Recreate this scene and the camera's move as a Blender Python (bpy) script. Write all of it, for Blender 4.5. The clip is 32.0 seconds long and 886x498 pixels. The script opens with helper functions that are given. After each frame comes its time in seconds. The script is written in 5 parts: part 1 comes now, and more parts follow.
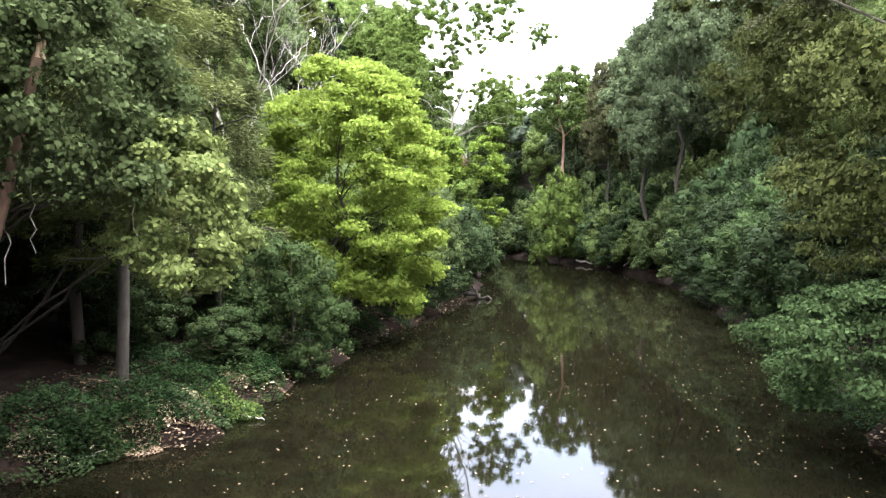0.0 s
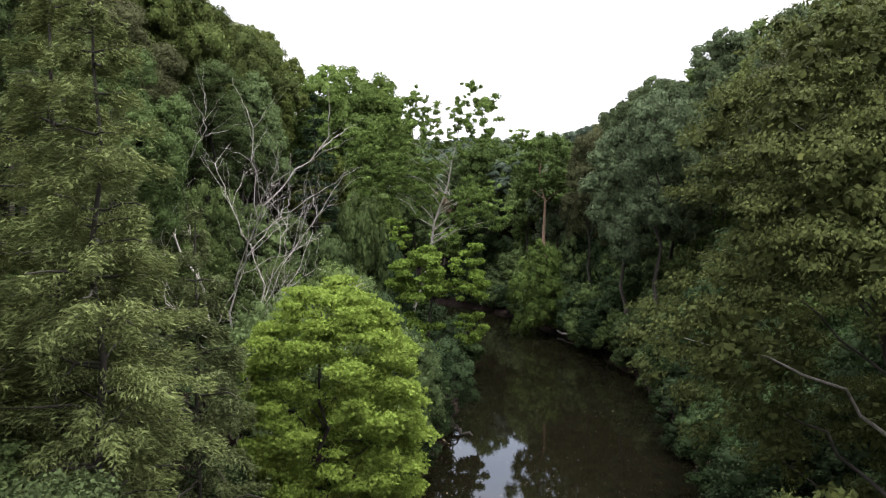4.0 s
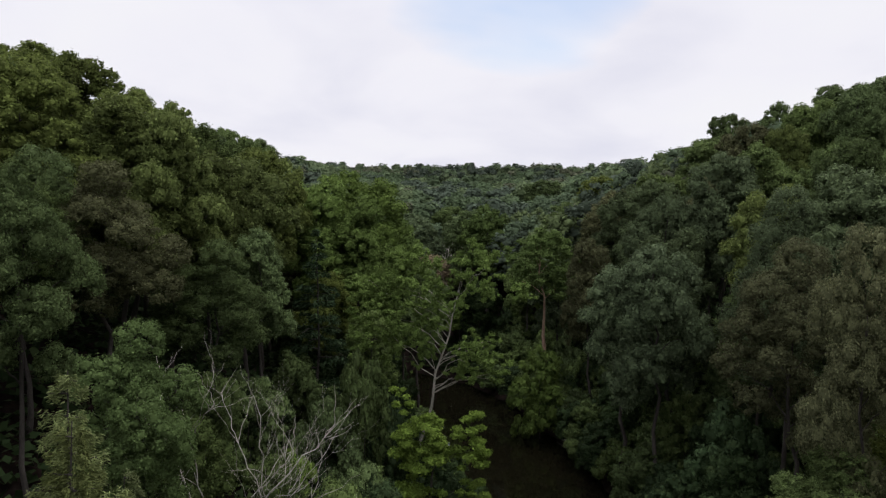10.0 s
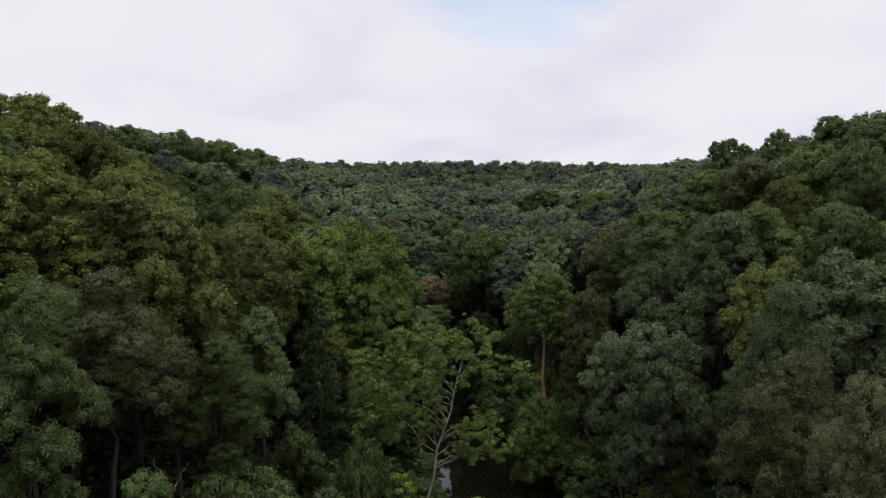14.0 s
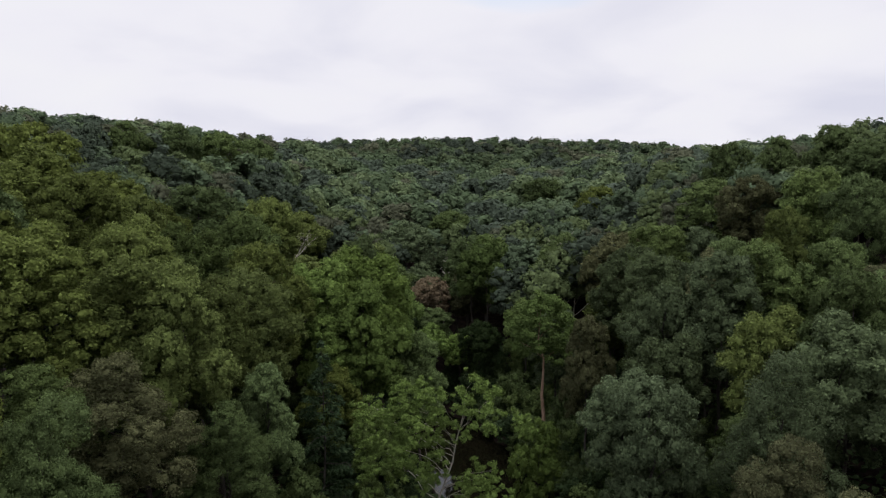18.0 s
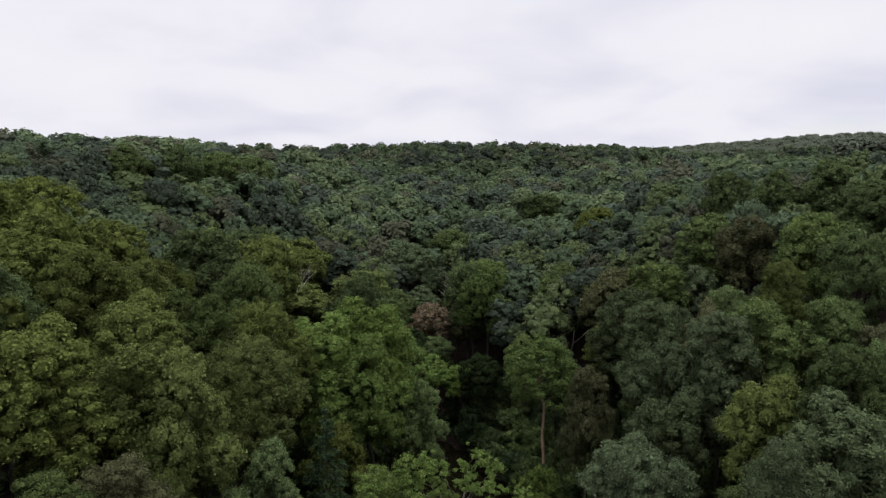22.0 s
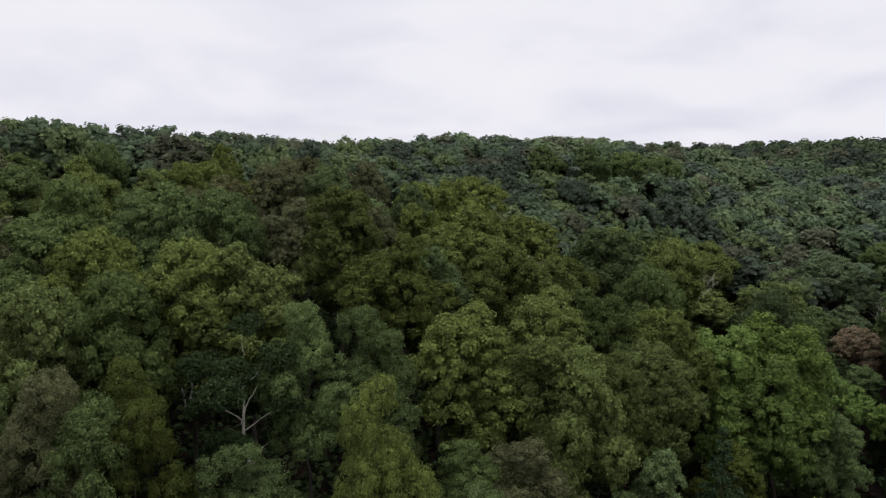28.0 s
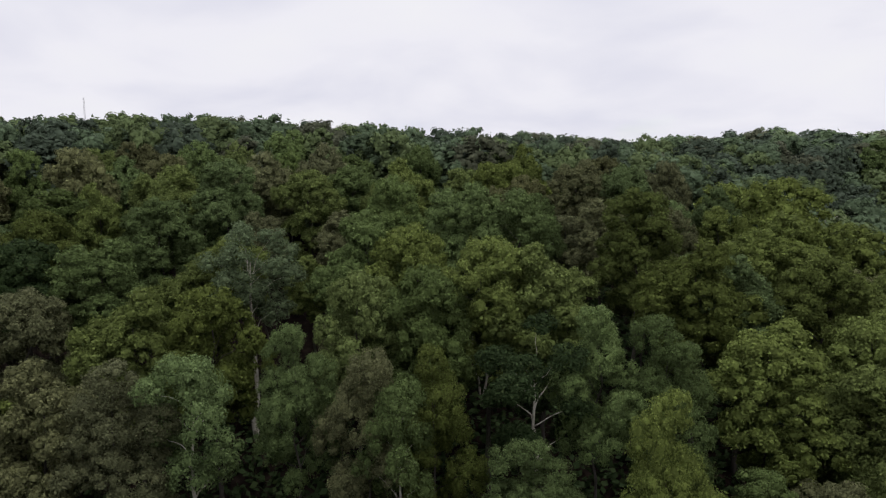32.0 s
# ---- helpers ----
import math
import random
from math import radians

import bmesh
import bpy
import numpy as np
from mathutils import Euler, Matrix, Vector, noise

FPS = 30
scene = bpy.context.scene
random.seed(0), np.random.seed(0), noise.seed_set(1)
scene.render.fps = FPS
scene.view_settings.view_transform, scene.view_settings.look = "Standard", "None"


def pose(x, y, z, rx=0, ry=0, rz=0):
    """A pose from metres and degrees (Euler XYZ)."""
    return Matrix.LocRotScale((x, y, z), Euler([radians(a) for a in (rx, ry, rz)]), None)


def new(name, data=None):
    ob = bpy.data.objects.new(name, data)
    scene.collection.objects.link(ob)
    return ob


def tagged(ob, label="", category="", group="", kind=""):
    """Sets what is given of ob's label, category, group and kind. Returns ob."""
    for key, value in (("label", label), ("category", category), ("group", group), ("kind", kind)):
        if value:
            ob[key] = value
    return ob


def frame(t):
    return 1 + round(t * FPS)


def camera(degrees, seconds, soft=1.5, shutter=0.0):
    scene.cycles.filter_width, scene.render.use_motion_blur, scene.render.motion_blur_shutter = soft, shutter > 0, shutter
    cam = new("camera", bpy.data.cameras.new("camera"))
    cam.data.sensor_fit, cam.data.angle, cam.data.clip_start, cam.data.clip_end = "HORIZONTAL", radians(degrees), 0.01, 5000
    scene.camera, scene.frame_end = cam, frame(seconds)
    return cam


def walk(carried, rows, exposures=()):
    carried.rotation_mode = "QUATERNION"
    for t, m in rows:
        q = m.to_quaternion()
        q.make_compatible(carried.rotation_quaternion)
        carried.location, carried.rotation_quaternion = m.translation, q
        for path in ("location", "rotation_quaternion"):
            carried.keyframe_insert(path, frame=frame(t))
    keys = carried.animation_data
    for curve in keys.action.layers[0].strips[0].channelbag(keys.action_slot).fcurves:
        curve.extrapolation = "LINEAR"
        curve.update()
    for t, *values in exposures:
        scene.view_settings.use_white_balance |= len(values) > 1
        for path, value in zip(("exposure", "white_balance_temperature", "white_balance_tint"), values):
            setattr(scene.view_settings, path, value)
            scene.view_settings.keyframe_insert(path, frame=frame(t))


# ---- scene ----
import itertools

cam = camera(63.6, 32.0, 1.3)
METRES, EYE, TILT, LEAN, TURN = 60.0, 5.7, 0.0, 0.0, 0.0
ROWS = [
    (0.0, 0.0, 0.0, 0.0, -0.0, -1.8, -0.0),
    (0.5, 0.0004, -0.0009, 0.0222, 0.0, -1.8, 0.03),
    (1.0, 0.0009, -0.0021, 0.0446, 0.0, -1.8, 0.05),
    (1.5, 0.0011, -0.0031, 0.067, -0.02, -1.8, 0.05),
    (2.0, 0.0016, -0.0039, 0.0896, -0.78, -1.8, 0.01),
    (2.5, 0.0022, -0.0043, 0.1122, -1.33, -1.8, 0.1),
    (3.0, 0.0032, -0.0046, 0.135, -1.3, -1.8, 0.19),
    (3.5, 0.0037, -0.0049, 0.1576, -1.3, -1.8, 0.18),
    (5.5, 0.0032, -0.011, 0.2529, -1.38, -1.8, 0.22),
    (6.0, 0.0036, -0.0125, 0.2754, -1.38, -1.8, 0.32),
    (6.5, 0.0043, -0.0135, 0.2978, -1.36, -1.8, 0.34),
    (7.0, 0.0039, -0.0136, 0.3203, -1.38, -1.8, 0.32),
    (7.5, 0.0036, -0.0131, 0.3422, -1.37, -1.8, 0.29),
    (8.0, 0.0032, -0.0129, 0.364, -1.37, -1.8, 0.28),
    (8.5, 0.0026, -0.0126, 0.3857, -1.38, -1.8, 0.28),
    (9.0, 0.0019, -0.0123, 0.4078, -1.38, -1.8, 0.26),
    (9.5, 0.0013, -0.0115, 0.4289, -1.38, -1.8, 0.24),
    (10.0, -0.0002, -0.0115, 0.4502, -1.41, -1.8, 0.21),
    (10.5, -0.0015, -0.0108, 0.4723, -1.44, -1.8, 0.2),
    (11.0, -0.0021, -0.0106, 0.494, -1.44, -1.8, 0.18),
    (11.5, -0.0028, -0.0097, 0.5159, -1.45, -1.8, 0.19),
    (12.0, -0.0037, -0.0095, 0.5377, -1.47, -1.8, 0.18),
    (12.5, -0.0041, -0.0091, 0.5597, -1.47, -1.79, 0.19),
    (13.0, -0.0049, -0.0088, 0.5815, -1.51, -2.14, 0.17),
    (13.5, -0.0052, -0.0085, 0.6029, -1.54, -2.74, 0.17),
    (14.0, -0.006, -0.0082, 0.6246, -1.57, -3.34, 0.17),
    (14.5, -0.0067, -0.0076, 0.6464, -1.59, -3.96, 0.17),
    (16.5, -0.0098, -0.0052, 0.7321, -1.65, -5.51, 0.18),
    (17.0, -0.0101, -0.0049, 0.7535, -1.67, -5.84, 0.21),
    (17.5, -0.0105, -0.0049, 0.7749, -1.69, -6.17, 0.23),
    (18.0, -0.0111, -0.0044, 0.7961, -1.7, -6.46, 0.27),
    (18.5, -0.0116, -0.0042, 0.8179, -1.71, -6.71, 0.31),
    (19.0, -0.0121, -0.0038, 0.8393, -1.72, -6.86, 0.32),
    (19.5, -0.013, -0.0036, 0.8607, -1.74, -6.99, 0.35),
    (20.0, -0.0135, -0.0033, 0.8826, -1.75, -7.14, 0.36),
    (20.5, -0.0139, -0.0027, 0.9043, -1.76, -7.2, 0.4),
    (21.0, -0.0146, -0.0015, 0.9258, -1.78, -7.24, 0.41),
    (21.5, -0.0149, -0.0007, 0.9458, -1.79, -7.29, 0.42),
    (22.0, -0.0153, -0.0002, 0.9577, -1.8, -7.31, 0.44),
    (22.5, -0.0177, 0.0003, 0.9612, -1.01, -7.3, 0.46),
    (23.0, -0.018, 0.0008, 0.9633, 1.62, -7.31, 0.52),
    (23.5, -0.0182, 0.0015, 0.9639, 4.3, -7.28, 0.56),
    (24.0, -0.0173, 0.0022, 0.9652, 7.02, -7.28, 0.57),
    (24.5, -0.0163, 0.002, 0.9664, 9.76, -7.27, 0.54),
    (25.0, -0.0179, 0.0027, 0.967, 12.58, -7.25, 0.51),
    (25.5, -0.0196, 0.0021, 0.9681, 15.42, -7.25, 0.45),
    (27.5, -0.0297, 0.001, 0.9726, 26.7, -7.3, 0.42),
    (28.0, -0.0309, 0.0006, 0.9741, 29.61, -7.32, 0.44),
    (28.5, -0.0316, 0.0, 0.9759, 32.51, -7.34, 0.47),
    (29.0, -0.0319, -0.0001, 0.9771, 35.45, -7.33, 0.5),
    (29.5, -0.0328, -0.0008, 0.9787, 38.34, -7.33, 0.53),
    (30.0, -0.0336, -0.0015, 0.9804, 41.24, -7.34, 0.56),
    (30.5, -0.0337, -0.0017, 0.9822, 44.17, -7.35, 0.61),
    (31.0, -0.0347, -0.0024, 0.9835, 47.07, -7.34, 0.67),
    (31.5, -0.0355, -0.0031, 0.9847, 49.97, -7.35, 0.69),
    (32.0, -0.0357, -0.004, 0.9855, 52.84, -7.36, 0.73),
]
EXPOSURES = [(0.0, 2.9), (2.0, 2.25), (3.5, 1.5), (5.5, 0.66), (7.0, 0.27), (8.5, 0.05), (10.5, -0.1), (13.0, -0.15), (17.0, -0.12), (20.0, -0.1), (32.0, -0.12)]
walk(cam, [(t, pose(0, 0, EYE, TILT, LEAN, TURN) @ pose(METRES * x, METRES * y, METRES * z, 90 + pitch, roll, yaw)) for t, x, y, z, yaw, pitch, roll in ROWS], EXPOSURES)

# ---- sky and sun ----
SUN_ELEVATION, SUN_TURN = 70.0, 75.0
world = bpy.data.worlds.new("sky")
scene.world = world
world.use_nodes = True
wn, wl = world.node_tree.nodes, world.node_tree.links
wn.clear()


def wnode(kind, **values):
    n = wn.new(kind)
    for key, value in values.items():
        n.inputs[key].default_value = value
    return n


w_out = wn.new("ShaderNodeOutputWorld")
w_bg = wnode("ShaderNodeBackground", Strength=1.0)
w_sky = wn.new("ShaderNodeTexSky")
w_sky.sky_type, w_sky.sun_disc = "NISHITA", False
w_sky.sun_elevation, w_sky.sun_rotation = radians(SUN_ELEVATION), radians(SUN_TURN)
w_dim = wn.new("ShaderNodeVectorMath")
w_dim.operation = "SCALE"
w_dim.inputs["Scale"].default_value = 0.13
w_co = wn.new("ShaderNodeTexCoord")
w_sep = wn.new("ShaderNodeSeparateXYZ")
w_up = wn.new("ShaderNodeMath")
w_up.operation = "MAXIMUM"
w_up.inputs[1].default_value = 0.0
w_add = wn.new("ShaderNodeMath")
w_add.operation = "ADD"
w_add.inputs[1].default_value = 0.28
w_dx, w_dy = wn.new("ShaderNodeMath"), wn.new("ShaderNodeMath")
w_dx.operation = w_dy.operation = "DIVIDE"
w_com = wn.new("ShaderNodeCombineXYZ")
w_n1 = wnode("ShaderNodeTexNoise", Scale=0.55, Detail=5.0, Roughness=0.5, Distortion=0.3)
w_r1 = wn.new("ShaderNodeValToRGB")
w_r1.color_ramp.elements[0].position, w_r1.color_ramp.elements[0].color = 0.29, (0.22, 0.22, 0.22, 1)
w_r1.color_ramp.elements[1].position, w_r1.color_ramp.elements[1].color = 0.45, (1, 1, 1, 1)
w_n2 = wnode("ShaderNodeTexNoise", Scale=1.5, Detail=5.0, Roughness=0.45, Distortion=0.3)
w_r2 = wn.new("ShaderNodeValToRGB")
w_r2.color_ramp.elements[0].position, w_r2.color_ramp.elements[0].color = 0.30, (0.765, 0.77, 0.89, 1)
w_r2.color_ramp.elements.new(0.68).color = (1.06, 1.05, 1.08, 1)
w_r2.color_ramp.elements[1].position, w_r2.color_ramp.elements[1].color = 0.54, (0.925, 0.917, 0.99, 1)
w_gap_way = wn.new("ShaderNodeVectorMath")
w_gap_way.operation = "DOT_PRODUCT"
w_gap_way.inputs[1].default_value = Vector((0.13, 0.94, 0.355)).normalized()
w_gap = wn.new("ShaderNodeMapRange")
w_gap.interpolation_type = "SMOOTHSTEP"
for w_key, w_value in (("From Min", 0.965), ("From Max", 0.998), ("To Min", 0.08), ("To Max", -0.14)):
    w_gap.inputs[w_key].default_value = w_value
w_cover = wn.new("ShaderNodeMath")
w_cover.operation = "ADD"
wl.new(w_co.outputs["Generated"], w_gap_way.inputs[0])
wl.new(w_gap_way.outputs["Value"], w_gap.inputs["Value"])
wl.new(w_gap.outputs[0], w_cover.inputs[1])
w_blue = wn.new("ShaderNodeVectorMath")
w_blue.operation = "MULTIPLY"
w_blue.inputs[1].default_value = (1.4, 1.48, 1.5)
w_mix = wn.new("ShaderNodeMix")
w_mix.data_type = "RGBA"
wl.new(w_sky.outputs[0], w_dim.inputs[0])
wl.new(w_co.outputs["Generated"], w_sep.inputs[0])
wl.new(w_sep.outputs["Z"], w_up.inputs[0])
wl.new(w_up.outputs[0], w_add.inputs[0])
wl.new(w_sep.outputs["X"], w_dx.inputs[0])
wl.new(w_sep.outputs["Y"], w_dy.inputs[0])
wl.new(w_add.outputs[0], w_dx.inputs[1])
wl.new(w_add.outputs[0], w_dy.inputs[1])
wl.new(w_dx.outputs[0], w_com.inputs["X"])
wl.new(w_dy.outputs[0], w_com.inputs["Y"])
wl.new(w_com.outputs[0], w_n1.inputs["Vector"])
wl.new(w_com.outputs[0], w_n2.inputs["Vector"])
wl.new(w_n1.outputs["Fac"], w_cover.inputs[0])
wl.new(w_cover.outputs[0], w_r1.inputs[0])
wl.new(w_n2.outputs["Fac"], w_r2.inputs[0])
wl.new(w_r1.outputs[0], w_mix.inputs["Factor"])
wl.new(w_dim.outputs[0], w_blue.inputs[0])
wl.new(w_blue.outputs[0], w_mix.inputs["A"])
wl.new(w_r2.outputs[0], w_mix.inputs["B"])
w_lift = wn.new("ShaderNodeMapRange")
w_lift.interpolation_type = "SMOOTHSTEP"
for w_key, w_value in (("From Min", 0.26), ("From Max", 1.0), ("To Min", 1.0), ("To Max", 3.3)):
    w_lift.inputs[w_key].default_value = w_value
w_bright = wn.new("ShaderNodeVectorMath")
w_bright.operation = "SCALE"
wl.new(w_sep.outputs["Z"], w_lift.inputs["Value"])
wl.new(w_mix.outputs["Result"], w_bright.inputs[0])
wl.new(w_lift.outputs[0], w_bright.inputs["Scale"])
wl.new(w_bright.outputs[0], w_bg.inputs["Color"])
wl.new(w_bg.outputs[0], w_out.inputs[0])

sun = new("sun", bpy.data.lights.new("sun", "SUN"))
sun.data.energy, sun.data.angle, sun.data.color = 1.3, radians(32), (1.0, 0.95, 0.86)
sun.matrix_world = pose(0, 0, 120, 90 - SUN_ELEVATION, 0, 180 - SUN_TURN)


# ---- materials ----
def material(name):
    m = bpy.data.materials.new(name)
    m.use_nodes = True
    m.node_tree.nodes.clear()
    return m, m.node_tree.nodes, m.node_tree.links


def ramp(nodes, links, source, stops):
    r = nodes.new("ShaderNodeValToRGB")
    while len(r.color_ramp.elements) < len(stops):
        r.color_ramp.elements.new(0.5)
    for e, (p, c) in zip(r.color_ramp.elements, stops):
        e.position, e.color = p, (*c, 1)
    links.new(source, r.inputs[0])
    return r.outputs[0]


def shade(c, k):
    return tuple(min(1.0, v * k) for v in c)


def leaf_material(name, colour, second, spread=0.35, through_light=0.3, patch=0.25):
    """Leaves: varied leaf by leaf, patch by patch and tree by tree; partly lit through."""
    m, n, k = material(name)
    geo, info = n.new("ShaderNodeNewGeometry"), n.new("ShaderNodeObjectInfo")
    leaf = ramp(n, k, geo.outputs["Random Per Island"], [(0.0, shade(colour, 1 - spread)), (0.55, colour), (0.88, shade(colour, 1 + spread)), (1.0, second)])
    co = n.new("ShaderNodeTexCoord")
    noise_tex = n.new("ShaderNodeTexNoise")
    noise_tex.inputs["Scale"].default_value = patch
    noise_tex.inputs["Detail"].default_value = 3.0
    k.new(co.outputs["Object"], noise_tex.inputs["Vector"])
    patch_value, tree_value = noise_tex.outputs["Fac"], info.outputs["Random"]
    tone = n.new("ShaderNodeMath")
    tone.operation = "MULTIPLY_ADD"
    tone.inputs[1].default_value, tone.inputs[2].default_value = 0.6, 0.0
    wander = n.new("ShaderNodeMath")
    wander.operation = "FRACT"
    stretch = n.new("ShaderNodeMath")
    stretch.operation = "MULTIPLY"
    stretch.inputs[1].default_value = 17.3
    k.new(tree_value, stretch.inputs[0])
    k.new(stretch.outputs[0], wander.inputs[0])
    k.new(wander.outputs[0], tone.inputs[0])
    shift = n.new("ShaderNodeMath")
    shift.operation = "MULTIPLY_ADD"
    shift.inputs[1].default_value, shift.inputs[2].default_value = 0.4, 0.0
    k.new(patch_value, shift.inputs[0])
    k.new(shift.outputs[0], tone.inputs[2])
    hsv = n.new("ShaderNodeHueSaturation")
    for source, key, low, high in ((tree_value, "Hue", 0.494, 0.506), (tone.outputs[0], "Value", 0.70, 1.30), (tree_value, "Saturation", 1.08, 0.93)):
        fit_range = n.new("ShaderNodeMapRange")
        k.new(source, fit_range.inputs["Value"])
        fit_range.inputs["From Min"].default_value, fit_range.inputs["From Max"].default_value = (0.25, 0.75) if key == "Value" else (0, 1)
        fit_range.inputs["To Min"].default_value, fit_range.inputs["To Max"].default_value = low, high
        k.new(fit_range.outputs[0], hsv.inputs[key])
    k.new(leaf, hsv.inputs["Color"])
    front, back, mix, out = n.new("ShaderNodeBsdfPrincipled"), n.new("ShaderNodeBsdfTranslucent"), n.new("ShaderNodeMixShader"), n.new("ShaderNodeOutputMaterial")
    front.inputs["Roughness"].default_value = 0.65
    front.inputs["Specular IOR Level"].default_value = 0.02
    mix.inputs[0].default_value = through_light
    k.new(hsv.outputs[0], front.inputs["Base Color"])
    k.new(hsv.outputs[0], back.inputs["Color"])
    k.new(front.outputs[0], mix.inputs[1])
    k.new(back.outputs[0], mix.inputs[2])
    k.new(mix.outputs[0], out.inputs[0])
    return m


def surface(name, stops, scale=2.0, fine=25.0, rough=0.85, bump=0.3, stretch=(1, 1, 1), spec=0.3):
    """A rough surface: broad patches from the stops, a fine grain over them, and relief."""
    m, n, k = material(name)
    co, mp = n.new("ShaderNodeTexCoord"), n.new("ShaderNodeMapping")
    mp.inputs["Scale"].default_value = stretch
    k.new(co.outputs["Object"], mp.inputs[0])
    a, b = n.new("ShaderNodeTexNoise"), n.new("ShaderNodeTexNoise")
    a.inputs["Scale"].default_value, b.inputs["Scale"].default_value = scale, fine
    a.inputs["Detail"].default_value, b.inputs["Detail"].default_value = 5, 6
    k.new(mp.outputs[0], a.inputs["Vector"])
    k.new(mp.outputs[0], b.inputs["Vector"])
    broad = ramp(n, k, a.outputs["Fac"], stops)
    grain = ramp(n, k, b.outputs["Fac"], [(0.25, (0.55, 0.55, 0.55)), (0.75, (1.35, 1.35, 1.35))])
    mul = n.new("ShaderNodeMix")
    mul.data_type, mul.blend_type = "RGBA", "MULTIPLY"
    mul.inputs["Factor"].default_value = 1.0
    k.new(broad, mul.inputs["A"])
    k.new(grain, mul.inputs["B"])
    bm_node = n.new("ShaderNodeBump")
    bm_node.inputs["Strength"].default_value = bump
    k.new(b.outputs["Fac"], bm_node.inputs["Height"])
    p, out = n.new("ShaderNodeBsdfPrincipled"), n.new("ShaderNodeOutputMaterial")
    p.inputs["Roughness"].default_value = rough
    p.inputs["Specular IOR Level"].default_value = spec
    k.new(mul.outputs["Result"], p.inputs["Base Color"])
    k.new(bm_node.outputs[0], p.inputs["Normal"])
    k.new(p.outputs[0], out.inputs[0])
    return m


def water_material():
    m, n, k = material("river_water")
    co, a = n.new("ShaderNodeTexCoord"), n.new("ShaderNodeTexNoise")
    a.inputs["Scale"].default_value, a.inputs["Detail"].default_value = 0.9, 3
    k.new(co.outputs["Object"], a.inputs["Vector"])
    col = ramp(n, k, a.outputs["Fac"], [(0.3, (0.003, 0.0027, 0.0015)), (0.7, (0.006, 0.0052, 0.0027))])
    bm_node = n.new("ShaderNodeBump")
    bm_node.inputs["Strength"].default_value, bm_node.inputs["Distance"].default_value = 0.03, 0.05
    k.new(a.outputs["Fac"], bm_node.inputs["Height"])
    p, out = n.new("ShaderNodeBsdfPrincipled"), n.new("ShaderNodeOutputMaterial")
    p.inputs["Roughness"].default_value, p.inputs["IOR"].default_value = 0.03, 1.33
    k.new(col, p.inputs["Base Color"])
    k.new(bm_node.outputs[0], p.inputs["Normal"])
    k.new(p.outputs[0], out.inputs[0])
    return m


